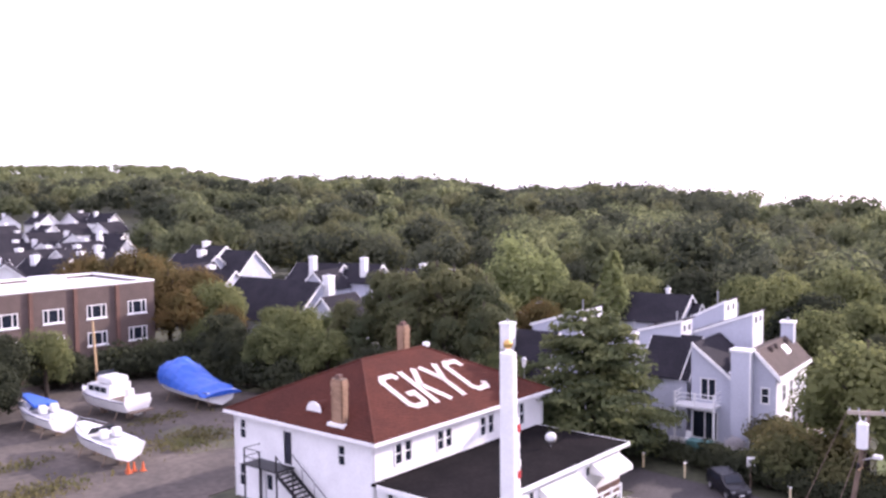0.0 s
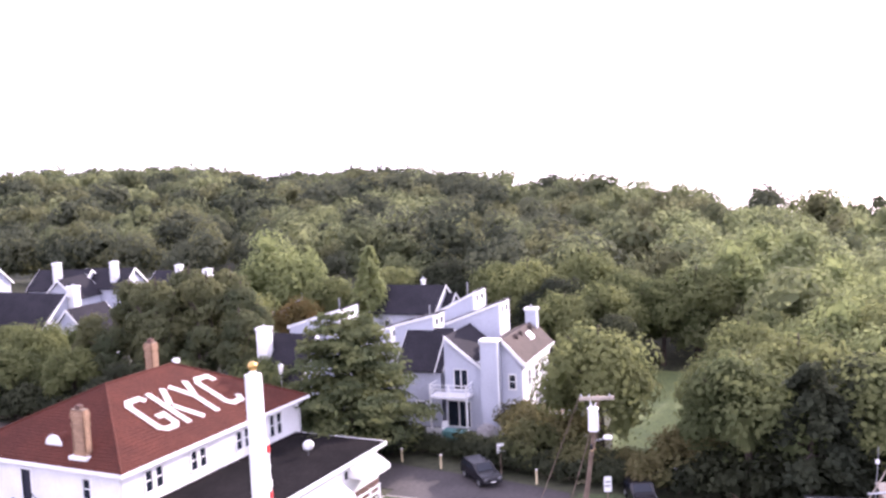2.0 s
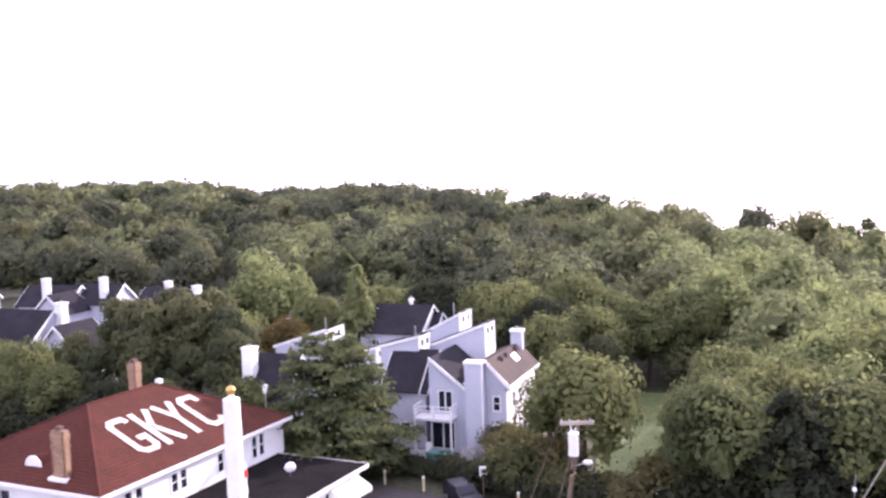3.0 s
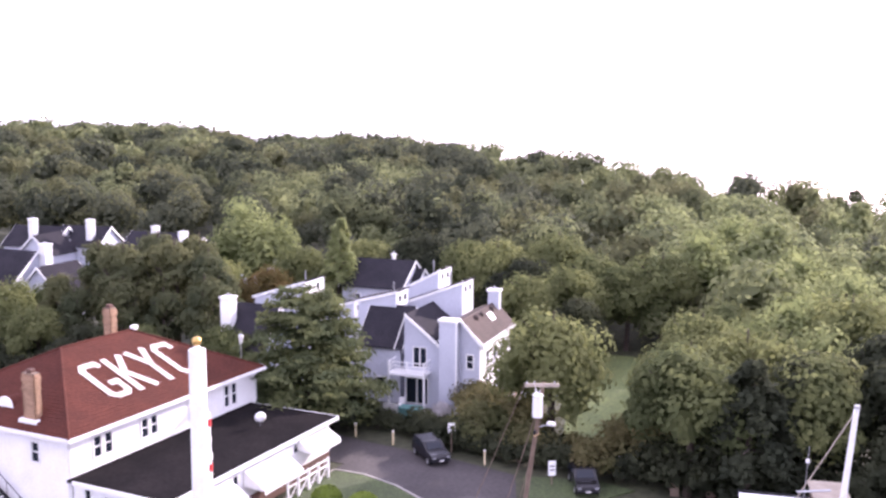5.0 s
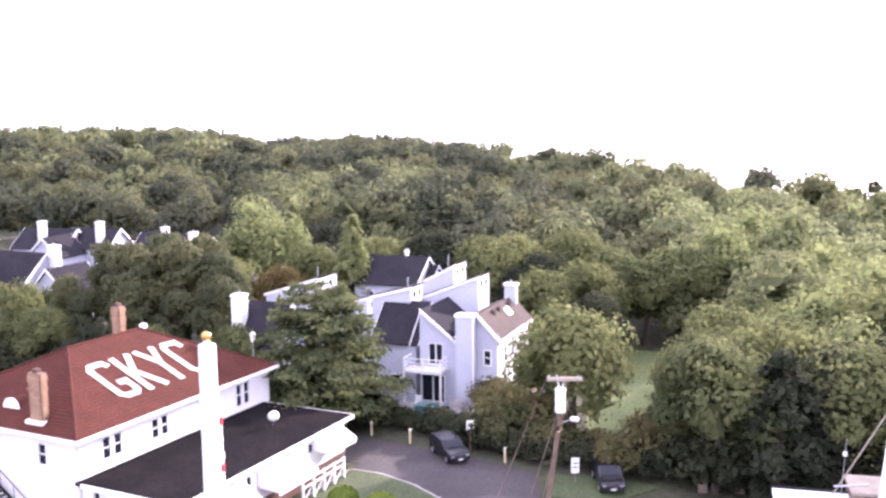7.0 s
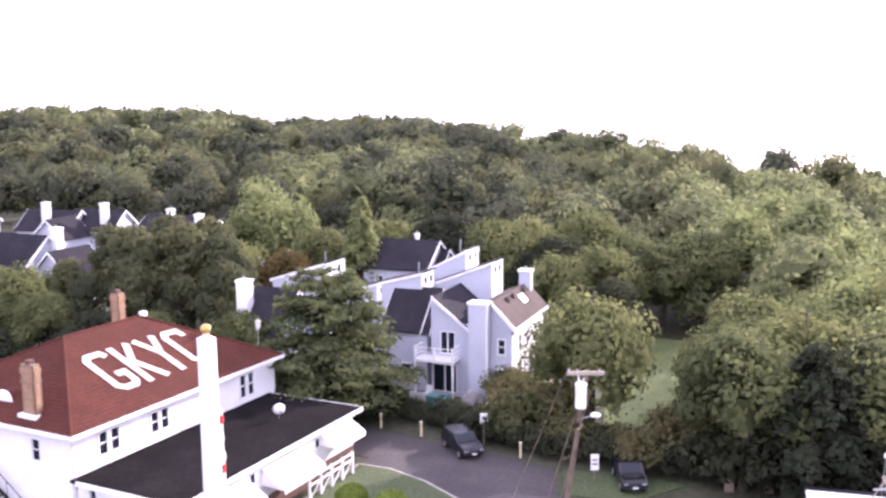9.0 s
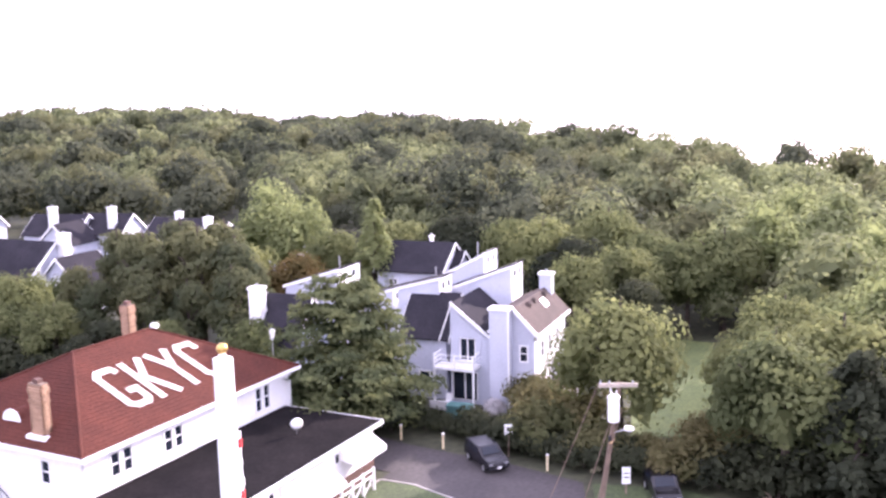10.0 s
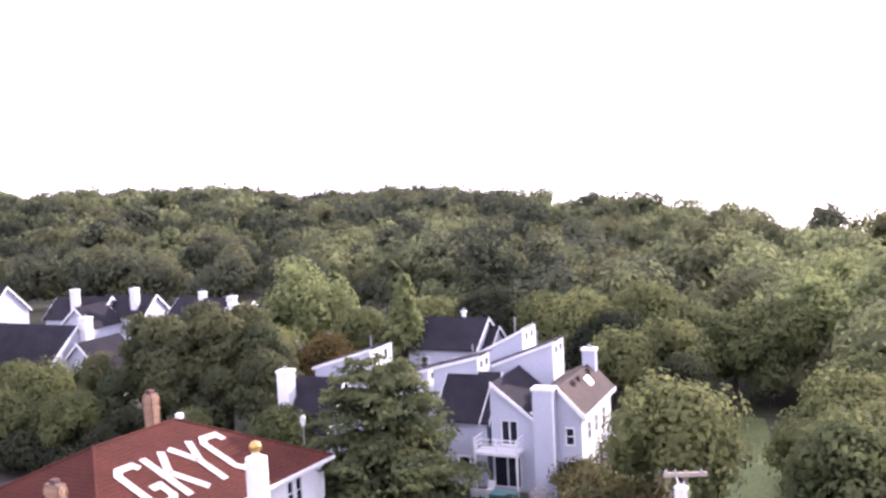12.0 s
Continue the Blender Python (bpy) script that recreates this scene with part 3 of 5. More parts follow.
# ---- the flagpole ----
pole = thing("flagpole", pose(-2.2, -11.05, 0), "thick white flagpole with a gilded ball and a furled flag", "flagpole")
part("shaft", tube(bmesh.new(), (0, 0, 0), (0, 0, 12.6), 0.43, 0.39, 20), M_WHITE, pole, smooth=False)
part("cap", tube(bmesh.new(), (0, 0, 12.6), (0, 0, 12.75), 0.3, 0.14, 16), M_TRIM, pole)
bb = bmesh.new()
bmesh.ops.create_uvsphere(bb, u_segments=16, v_segments=10, radius=0.23, matrix=pose(0, 0, 13.0))
part("ball", bb, M_GOLD, pole, "gilded ball finial", True)
rng = random.Random(4)
for k in range(16):
    z = 9.4 - 0.28 * k
    r = 0.1 + 0.09 * rng.random()
    cb = bmesh.new()
    loft(cb, [[(0.41 + 0.03 * rng.random() + r * math.cos(a), -0.22 + r * 0.8 * math.sin(a), z + dz) for a in [6.2832 * i / 7 for i in range(7)]] for dz in (0, -0.18, -0.36)])
    part("flag_fold", cb, M_FLAG_R if k in (1, 9) else M_FLAG_W, pole)
part("halyard", tube(bmesh.new(), (0.44, -0.25, 1.2), (0.38, -0.2, 12.6), 0.012, n=5), M_FLAG_W, pole)
part("cleat", box(0.38, 0.5, -0.3, -0.1, 1.1, 1.2, 0.01), M_STEEL, pole)

# ---- houses beyond ----


def gable_house(m, lx, wy, wh, rh, label, group="", roof_m=None, wall_m=None, chimneys=(), wins=True, name="house"):
    """A gabled house, its ridge along local x. chimneys: (x, y, width, top)."""
    h = thing(name, m, label, "house", group)
    x0, x1, y0, y1 = -lx / 2, lx / 2, -wy / 2, wy / 2
    wall_m = wall_m or M_SIDING
    ws = []
    if wins:
        n = max(1, int(lx / 2.6))
        for k in range(n):
            c = x0 + lx * (k + 0.5) / n
            for z in ((0.9,) if wh < 4.4 else (0.9, 3.5)):
                if z + 1.3 < wh - 0.2:
                    ws.append((c - 0.45, c + 0.45, z, z + 1.25))
    part("wall", wall_bm(x0, x1, 0, wh, 0.2, ws, "x", y0), wall_m, h)
    part("wall", box(x0, x1, y1 - 0.2, y1, 0, wh), wall_m, h)
    for u0, u1, z0, z1 in ws:
        window(h, "x", y0, 1, u0, u1, z0, z1)
    for x, s in ((x0, 1), (x1, -1)):
        part("gable_wall", slab(bmesh.new(), [(x, y0 + 0.2, 0), (x, y1 - 0.2, 0), (x, y1 - 0.2, wh), (x, 0, wh + rh - 0.1), (x, y0 + 0.2, wh)], (0.2 * s, 0, 0)), wall_m, h)
        if wins:
            for z in (1.0, wh - 0.9 if wh > 4 else 3.2):
                window(h, "y", x - 0.02 * s, s, -0.45, 0.45, z, z + 1.2)
    o = 0.35
    dz = rh * o / (wy / 2)
    for sgn in (-1, 1):
        r = part("roof", slab(bmesh.new(), [(x0 - o, sgn * (wy / 2 + o), wh - dz), (x1 + o, sgn * (wy / 2 + o), wh - dz), (x1 + o, 0, wh + rh), (x0 - o, 0, wh + rh)], (0, 0, 0.12)), roof_m or M_SLATE, h)
    for x in (x0 - o - 0.03, x1 + o):
        for sgn in (-1, 1):
            part("bargeboard", slab(bmesh.new(), [(x, sgn * (wy / 2 + o), wh - dz - 0.2), (x, 0, wh + rh - 0.2), (x, 0, wh + rh + 0.14), (x, sgn * (wy / 2 + o), wh - dz + 0.14)], (0.04, 0, 0)), M_TRIM, h)
    for cx, cy, w, top in chimneys:
        c = part("chimney", box(cx - w / 2, cx + w / 2, cy - w / 2, cy + w / 2, 0.2, top - 0.2), M_WHITE, h, "white boxed chimney")
        part("chimney_cap", box(cx - w / 2 - 0.08, cx + w / 2 + 0.08, cy - w / 2 - 0.08, cy + w / 2 + 0.08, top - 0.2, top, 0.02), M_TRIM, c)
        part("flue", tube(bmesh.new(), (cx, cy, top), (cx, cy, top + 0.25), 0.12), M_STEEL, c)
    return h


# townhouses by the drive: local x to the sunny side, local y away from it
TM = pose(31.2, -5.45, 0, 0, 0, -85)


def tm(x, y, z=0, turn=0):
    return TM @ pose(x, y, z, 0, 0, turn)


def shed(m, x0, x1, y0, y1, base, lo, hi, label):
    """A tall white bay with a single roof slope rising to its windowed end."""
    s = thing("townhouse_bay", m, label, "house", "shed-roofed bays of the townhouses")
    for y, t in ((y0, 0.2), (y1, -0.2)):
        part("side_wall", slab(bmesh.new(), [(x0, y, base), (x1, y, base), (x1, y, hi), (x0, y, lo)], (0, t, 0)), M_SIDING, s)
    z0, z1 = hi - 1.0, hi - 0.35
    hs = [(y0 + (y1 - y0) * f - 0.35, y0 + (y1 - y0) * f + 0.35, z0, z1) for f in (0.3, 0.7)]
    # sun-facing end in white, lighter than the shade-toned side walls
    part("end_wall", wall_bm(y0 + 0.2, y1 - 0.2, base, hi, -0.2, hs, "y", x1), M_WHITE, s)
    for h in hs:
        window(s, "y", x1, -1, *h, bars=0)
    part("end_wall", box(x0, x0 + 0.2, y0 + 0.2, y1 - 0.2, base, lo), M_SIDING, s)
    part("roof", slab(bmesh.new(), [(x0 - 0.2, y0 - 0.05, lo - 0.02), (x1 + 0.15, y0 - 0.05, hi + 0.03), (x1 + 0.15, y1 + 0.05, hi + 0.03), (x0 - 0.2, y1 + 0.05, lo - 0.02)], (0, 0, 0.1)), M_SLATE, s)
    part("edge_board", slab(bmesh.new(), [(x0 - 0.2, y0 - 0.1, lo - 0.14), (x1 + 0.2, y0 - 0.1, hi - 0.08), (x1 + 0.2, y0 - 0.1, hi + 0.14), (x0 - 0.2, y0 - 0.1, lo + 0.1)], (0, 0.045, 0)), M_TRIM, s)
    part("vent_pipe", tube(bmesh.new(), ((x0 + 2 * x1) / 3, y1 - 0.5, (lo + hi) / 2), ((x0 + 2 * x1) / 3, y1 - 0.5, hi + 0.5), 0.07), M_STEEL, s)


shed(tm(-1.6, 0), -5.0, -1.4, 3.0, 5.8, 0, 7.9, 8.9, "white shed-roofed townhouse bay with clerestory windows")
shed(tm(-2.0, 0), -4.2, 0.6, 9.0, 12.5, 0, 7.4, 10.0, "white shed-roofed townhouse bay rising behind the others")
shed(tm(-1.6, 0), -2.4, 3.6, 5.9, 8.9, 0, 7.2, 9.6, "white shed-roofed townhouse bay with a vent pipe")
# left neighbour, slope to the viewer
gable_house(tm(-3.3, 3.2), 3.6, 5.6, 5.0, 2.7, "pale townhouse with a dark shingle slope", "townhouses", wins=True)

unit = thing("townhouse", tm(0.85, 0), "pale townhouse with a balcony under a lopsided gable", "house", "townhouses")
AX, AZT = -1.55, 7.7
fw = [(-1.1, 0.2, 3.3, 5.1), (-1.75, 0.35, 0.25, 2.5)]
part("wall", wall_bm(-1.8, 1.5, 0, 5.2, 0.2, fw, "x", 0.0), M_SIDING, unit)
part("gable_wall", slab(bmesh.new(), [(-1.8, 0, 5.2), (1.5, 0, 5.2), (AX, 0, AZT - 0.05), (-1.8, 0, AZT - 0.3)], (0, 0.2, 0)), M_SIDING, unit)
part("side_wall", box(1.3, 1.5, 0.2, 6, 0, 5.2), M_SIDING, unit)
part("side_wall", box(-1.8, -1.6, 0.2, 6, 0, 7.3), M_SIDING, unit)
part("roof", slab(bmesh.new(), [(AX, -0.35, AZT), (1.85, -0.35, 5.0), (1.85, 5.9, 5.0), (AX, 5.9, AZT)], (0, 0, 0.12)), M_SLATE, unit, "dark grey shingle slope")
part("bargeboard", slab(bmesh.new(), [(AX - 0.1, -0.4, AZT - 0.1), (1.9, -0.4, 4.85), (1.9, -0.4, 5.13), (AX - 0.1, -0.4, AZT + 0.2)], (0, 0.05, 0)), M_TRIM, unit)
part("bargeboard", slab(bmesh.new(), [(AX, -0.4, AZT - 0.1), (AX, -0.4, AZT + 0.2), (-2.6, -0.4, 4.9), (-2.6, -0.4, 4.6)], (0, 0.05, 0)), M_TRIM, unit)
d1 = part("sliding_door", wall_bm(-1.1, 0.2, 3.3, 5.1, 0.08, [(-1.0, -0.5, 3.4, 5.0), (-0.4, 0.1, 3.4, 5.0)], "x", 0.06), M_TRIM, unit, "white-framed glazed balcony door")
part("pane", box(-1.0, -0.5, 0.09, 0.11, 3.4, 5.0), M_GLASS, d1)
part("pane", box(-0.4, 0.1, 0.09, 0.11, 3.4, 5.0), M_GLASS, d1)
d2 = part("patio_door", box(-1.75, 0.35, 0.1, 0.14, 0.25, 2.5), M_GLASS, unit, "dark glazed patio doors")
part("door_frame", wall_bm(-1.75, 0.35, 0.25, 2.5, 0.08, [(-1.65, -0.75, 0.3, 2.4), (-0.65, 0.25, 0.3, 2.4)], "x", 0.01), M_TRIM, d2)
bal = part("balcony", box(-2.6, 0.6, -1.6, -0.02, 2.95, 3.15, 0.02), M_TRIM, unit, "white balcony deck on posts")
for z in (3.4, 3.7, 4.05):
    part("rail", box(-2.6, 0.6, -1.58, -1.52, z, z + 0.07), M_TRIM, bal)
    part("rail", box(0.52, 0.58, -1.52, -0.02, z, z + 0.07), M_TRIM, bal)
    part("rail", box(-2.58, -2.52, -1.52, -0.02, z, z + 0.07), M_TRIM, bal)
for x in (-2.55, -0.95, 0.55):
    part("post", box(x - 0.07, x + 0.07, -1.6, -1.46, 0 if x != -0.95 else 3.16, 4.15), M_TRIM, bal)
part("patio_wall", box(-2.7, 0.8, -2.3, -2.2, 0, 0.75), M_TRIM, unit, "low white patio fence")
chair = thing("patio_chair", tm(-0.8, -1.2), "white garden chair under the balcony", "chair")
part("seat", box(-0.25, 0.25, -0.25, 0.25, 0.38, 0.43), M_TRIM, chair)
part("backrest", slab(bmesh.new(), [(-0.25, 0.25, 0.43), (0.25, 0.25, 0.43), (0.25, 0.38, 0.95), (-0.25, 0.38, 0.95)], (0, 0.04, 0)), M_TRIM, chair)
for x in (-0.22, 0.22):
    for y in (-0.22, 0.22):
        part("leg", box(x - 0.02, x + 0.02, y - 0.02, y + 0.02, 0, 0.38), M_TRIM, chair)
bin_ = thing("garden_bin", tm(0.9, -3.1), "teal garden box beside the patio", "box")
part("body", box(-0.9, 0.9, -0.5, 0.5, 0, 0.85, 0.05), M_TEAL, bin_)
part("lid", box(-0.95, 0.95, -0.55, 0.55, 0.855, 0.95, 0.03), M_TEAL, bin_)

unit2 = thing("townhouse", tm(0.3, 0), "pale townhouse with a sunlit brown roof and a wide chimney", "house", "townhouses")
fw = [(4.3, 4.9, 1.2, 2.6), (4.3, 4.9, 3.7, 4.9)]
part("wall", wall_bm(2.1, 5.4, 0, 5.9, 0.2, fw, "x", -0.3), M_SIDING, unit2)
for h in fw:
    window(unit2, "x", -0.3, 1, *h)
part("gable_wall", slab(bmesh.new(), [(2.1, -0.3, 5.9), (5.4, -0.3, 5.9), (3.9, -0.3, 7.4), (2.1, -0.3, 6.6)], (0, 0.2, 0)), M_SIDING, unit2)
sw = [(1.2, 2.3, 1.0, 2.6), (4.2, 5.3, 1.0, 2.6), (1.4, 2.2, 3.6, 4.9), (3.4, 4.2, 3.6, 4.9), (5.6, 6.4, 3.6, 4.9)]
# the side towards the sun is white, the others keep the shade tone
part("side_wall", wall_bm(-0.1, 8.2, 0, 5.9, -0.2, sw, "y", 5.4), M_WHITE, unit2)
for h in sw:
    window(unit2, "y", 5.4, -1, *h)
part("back_wall", box(2.1, 5.4, 8.2, 8.4, 0, 5.9), M_SIDING, unit2)
part("side_wall", box(2.1, 2.3, -0.1, 8.2, 0, 6.5), M_SIDING, unit2)
rf = part("roof", slab(bmesh.new(), [(3.9, -0.6, 7.6), (5.75, -0.6, 5.7), (5.75, 8.6, 5.7), (3.9, 8.6, 7.6)], (0, 0, 0.12)), M_BROWN, unit2, "sun-bleached brown shingle slope")
part("roof", slab(bmesh.new(), [(1.9, -0.6, 6.7), (3.9, -0.6, 7.6), (3.9, 8.6, 7.6), (1.9, 8.6, 6.7)], (0, 0, 0.12)), M_BROWN, unit2)
for k in range(1, 12):
    s = k / 12
    x, z = 3.9 + 1.85 * s, 7.72 - 1.9 * s
    part("shingle_course", slab(bmesh.new(), [(x - 0.05, -0.6, z + 0.05), (x, -0.6, z + 0.004), (x, 8.6, z + 0.004), (x - 0.05, 8.6, z + 0.05)], (0.006, 0, 0.012)), M_BROWN, rf)
part("bargeboard", slab(bmesh.new(), [(3.9, -0.66, 7.45), (5.85, -0.66, 5.4), (5.85, -0.66, 5.85), (3.9, -0.66, 7.8)], (0, 0.05, 0)), M_TRIM, unit2)
part("eave_board", box(5.75, 5.81, -0.6, 8.6, 5.55, 5.85), M_TRIM, unit2)
part("skylight", slab(bmesh.new(), [(4.4, 4.5, 7.25), (4.9, 4.5, 6.74), (4.9, 5.6, 6.74), (4.4, 5.6, 7.25)], (0, 0, 0.1)), M_TRIM, unit2)
c = part("chimney", box(2.3, 3.75, -1.3, -0.32, 0, 7.6), M_SIDING, unit2, "wide pale boxed chimney stack")
part("chimney_cap", box(2.22, 3.83, -1.39, -0.25, 7.6, 7.8, 0.02), M_TRIM, c)
part("corner_board", box(3.7, 3.82, -1.35, -1.25, 0, 7.59), M_TRIM, c)
c = part("chimney", box(3.5, 4.5, 7.6, 8.3, 6.0, 8.7), M_SIDING, unit2, "pale boxed chimney at the back")
part("chimney_cap", box(3.4, 4.6, 7.5, 8.4, 8.7, 8.9, 0.02), M_TRIM, c)
part("flue", tube(bmesh.new(), (4.0, 7.9, 8.9), (4.0, 7.9, 9.15), 0.12), M_STEEL, c)
for y, s in ((2.2, 0.3), (3.6, 0.22), (6.4, 0.26)):
    vb = bmesh.new()
    loft(vb, [[(4.25 + w * s * math.cos(a), y + w * s * math.sin(a), 7.2 + z) for a in [6.2832 * i / 10 for i in range(10)]] for w, z in ((0.7, 0), (0.7, 0.3), (1.0, 0.32), (0.5, 0.48), (0.05, 0.52))])
    part("roof_vent", vb, M_BROWN, unit2)
for ox, oy, oz, th, lab in ((1.35, 0.4, 5.0, unit, "small white dish at the eave"),):
    if True:
        db = bmesh.new()
        loft(db, [[(ox + 0.36 * r * math.cos(a), oy - 0.3 + 0.12 * r * r * -1, oz + 0.5 + 0.36 * r * math.sin(a)) for a in [6.2832 * i / 16 for i in range(16)]] for r in (0.04, 0.4, 0.75, 1.0)])
        dp = part("roof_dish", db, M_GEL, th, lab, True)
        part("dish_arm", tube(bmesh.new(), (ox - 0.2, oy + 0.05, oz - 0.05), (ox, oy - 0.28, oz + 0.5), 0.025), M_STEEL, dp)
deck = thing("back_deck", tm(6.6, 3.0), "pale timber deck beside the townhouse", "deck")
part("deck", box(-1.3, 1.3, -3, 3, 0.9, 1.05), M_WOOD, deck)
for y in (-2.9, -1.0, 1.0, 2.9):
    part("post", box(1.15, 1.28, y - 0.06, y + 0.06, 0, 2.0), M_TRIM, deck)
for z in (1.4, 1.9):
    part("rail", box(1.18, 1.25, -2.9, 2.9, z, z + 0.08), M_TRIM, deck)
part("wall_box", box(-0.8, 0.6, 3.2, 5.2, 0, 2.2), M_WHITE, deck)

# other units of the row
gable_house(tm(-14.4, 26.0), 7.0, 7.0, 5.7, 2.4, "pale house with a dark roof before the woods", "townhouses beyond", chimneys=[(1.0, 0.4, 0.35, 8.8)])
gable_house(tm(-12.2, 27.0), 4.0, 6.0, 4.9, 2.2, "pale house with a dark roof before the woods", "townhouses beyond")
shed(tm(-14.6, 3.0), -2.4, 2.6, 0.0, 4.0, 0, 7.6, 9.2, "white shed-roofed townhouse bay behind the pine")
shed(tm(-9.6, 5.0), -1.6, 1.6, 0.0, 3.0, 0, 6.4, 7.4, "white shed-roofed townhouse bay half hidden by the pine")
gable_house(tm(-15.1, 0.6), 3.6, 5.6, 4.2, 3.2, "pale grey townhouse with a boxed chimney", "townhouses", wall_m=M_SIDING2, chimneys=[(-2.1, -1.6, 1.0, 8.3)])

# the white-gabled estate
EST = [  # x, y, turn, length, width, wall, roof, chimney
    (43.0, 59.0, 92, 15.0, 10.0, 3.6, 4.4, (-8.0, -1.0, 1.2, 9.6)),
    (45.0, 50.0, 5, 6.0, 6.0, 3.4, 3.0, None),
    (69.5, 80.0, 100, 9.0, 6.5, 4.6, 2.6, (0.0, 2.0, 1.1, 9.3)),
    (72.5, 73.5, 100, 8.0, 6.5, 4.6, 2.6, (-2.0, 2.0, 1.1, 9.2)),
    (66.0, 75.0, 10, 6.0, 5.5, 4.0, 2.6, None),
    (75.0, 62.0, 95, 8.0, 6.5, 4.2, 2.4, (0, 0, 1.0, 8.3)),
    (74.0, 56.0, 95, 7.0, 6.5, 4.0, 2.4, (-1.0, 1.0, 1.1, 8.0)),
    (68.0, 46.0, 95, 9.0, 7.0, 4.2, 2.6, (2.0, 2.4, 1.4, 8.2)),
    (69.5, 39.5, 70, 7.0, 7.0, 4.4, 2.8, (-2.5, 1.8, 1.2, 9.2)),
    (49.5, 82.0, 95, 9.0, 8.0, 4.2, 3.4, (3.0, -2.0, 1.2, 8.8)),
    (62.0, 104.0, 95, 10.0, 8.0, 5.0, 3.2, (-1.5, 0.0, 1.3, 9.8)),
    (67.0, 98.0, 95, 7.0, 8.0, 5.0, 3.8, (0.0, 0.0, 1.3, 8.2)),
    (78.0, 122.0, 95, 9.0, 8.0, 5.2, 3.0, (1.0, 0.0, 1.3, 9.8)),
    (56.0, 96.0, 5, 8.0, 7.0, 4.4, 3.0, None),
]
for x, y, turn, lx, wy, wh, rh, chim in EST:
    gable_house(pose(x, y, 0, 0, 0, turn), lx, wy, wh, rh, "white-gabled house with a slate-grey roof", "houses of the estate", chimneys=[(chim[0], chim[1], chim[2] * 0.9, chim[3] - 0.7)] if chim else [], wall_m=M_SIDING)
rng = random.Random(11)
for r in (180, 204, 232, 266, 305, 345):
    for k in range(5):
        az = math.radians(59.6 + 1.75 * k + rng.uniform(-0.4, 0.4))
        rr = r + rng.uniform(-6, 6)
        x, y = CX - 5 + rr * math.cos(az), CY + rr * math.sin(az)
        gable_house(pose(x, y, ground_z(x, y) - 0.1, 0, 0, rng.choice((0, 20, 65, 90, 110))), 9.5, 7.5, 5.0, 3.0, "distant white house with a dark roof", "distant houses", chimneys=[(2, 1, 1.1, 8.7)], wall_m=M_WHITE, wins=False)

# ---- brick apartment block ----
block = thing("apartment_block", pose(23.9, 58.6, 0, 0, 0, 178), "brown brick three-storey block with white windows and a flat roof", "apartment block")
BH, BL, BD = 9.8, 29.0, 14.0
bays = [2.2 + 4.9 * k for k in range(6)]
holes = [(b - 1.15, b + 1.15, z, z + 1.5) for b in bays for z in (0.4, 3.1, 6.1)]
part("wall", wall_bm(0, BL, 0, BH - 0.2, -0.3, holes, "x", 0.0), M_BRICK2, block)
part("wall", box(0, 0.3, -BD, -0.3, 0, BH - 0.2), M_BRICK2, block)
part("wall", box(BL - 0.3, BL, -BD, -0.3, 0, BH - 0.2), M_BRICK2, block)
part("wall", box(0.3, BL - 0.3, -BD, -BD + 0.3, 0, BH - 0.2), M_BRICK2, block)
part("roof", box(0.3, BL - 0.3, -BD + 0.3, -0.3, BH - 0.7, BH - 0.5), M_WHITE, block, "white flat roof behind a parapet")
pb = bmesh.new()
bx(pb, -0.06, BL + 0.06, -0.36, 0.06, BH - 0.2, BH)
bx(pb, -0.06, 0.36, -BD, -0.36, BH - 0.2, BH)
bx(pb, 0.36, BL, -BD - 0.06, -BD + 0.36, BH - 0.2, BH)
part("coping", pb, M_TRIM, block)
for b in bays[:-1]:
    part("pilaster", box(b + 2.25, b + 2.65, 0.0, 0.25, 0, BH - 0.22), M_PILLAR, block, "reddish brick pilaster")
for b in bays:
    for z in (0.4, 3.1, 6.1):
        w3 = part("window", wall_bm(b - 1.15, b + 1.15, z, z + 1.5, -0.12, [(b - 1.05, b - 0.6, z + 0.1, z + 1.4), (b - 0.5, b + 0.5, z + 0.1, z + 1.4), (b + 0.6, b + 1.05, z + 0.1, z + 1.4)], "x", 0.04), M_TRIM, block, "white three-light window")
        for a, c in ((-1.05, -0.6), (-0.5, 0.5), (0.6, 1.05)):
            part("pane", box(b + a, b + c, -0.06, -0.04, z + 0.1, z + 1.4), M_GLASS, w3)
        part("blind", box(b - 0.45, b + 0.45, -0.16, -0.14, z + 0.75, z + 1.4), M_TRIM, w3)
        part("sill", box(b - 1.25, b + 1.25, 0.0, 0.14, z - 0.12, z - 0.002), M_TRIM, w3)
part("roof_hatch", box(8, 11, -8, -5, BH - 0.5, BH + 0.7), M_WHITE, block)

# ---- boats ----


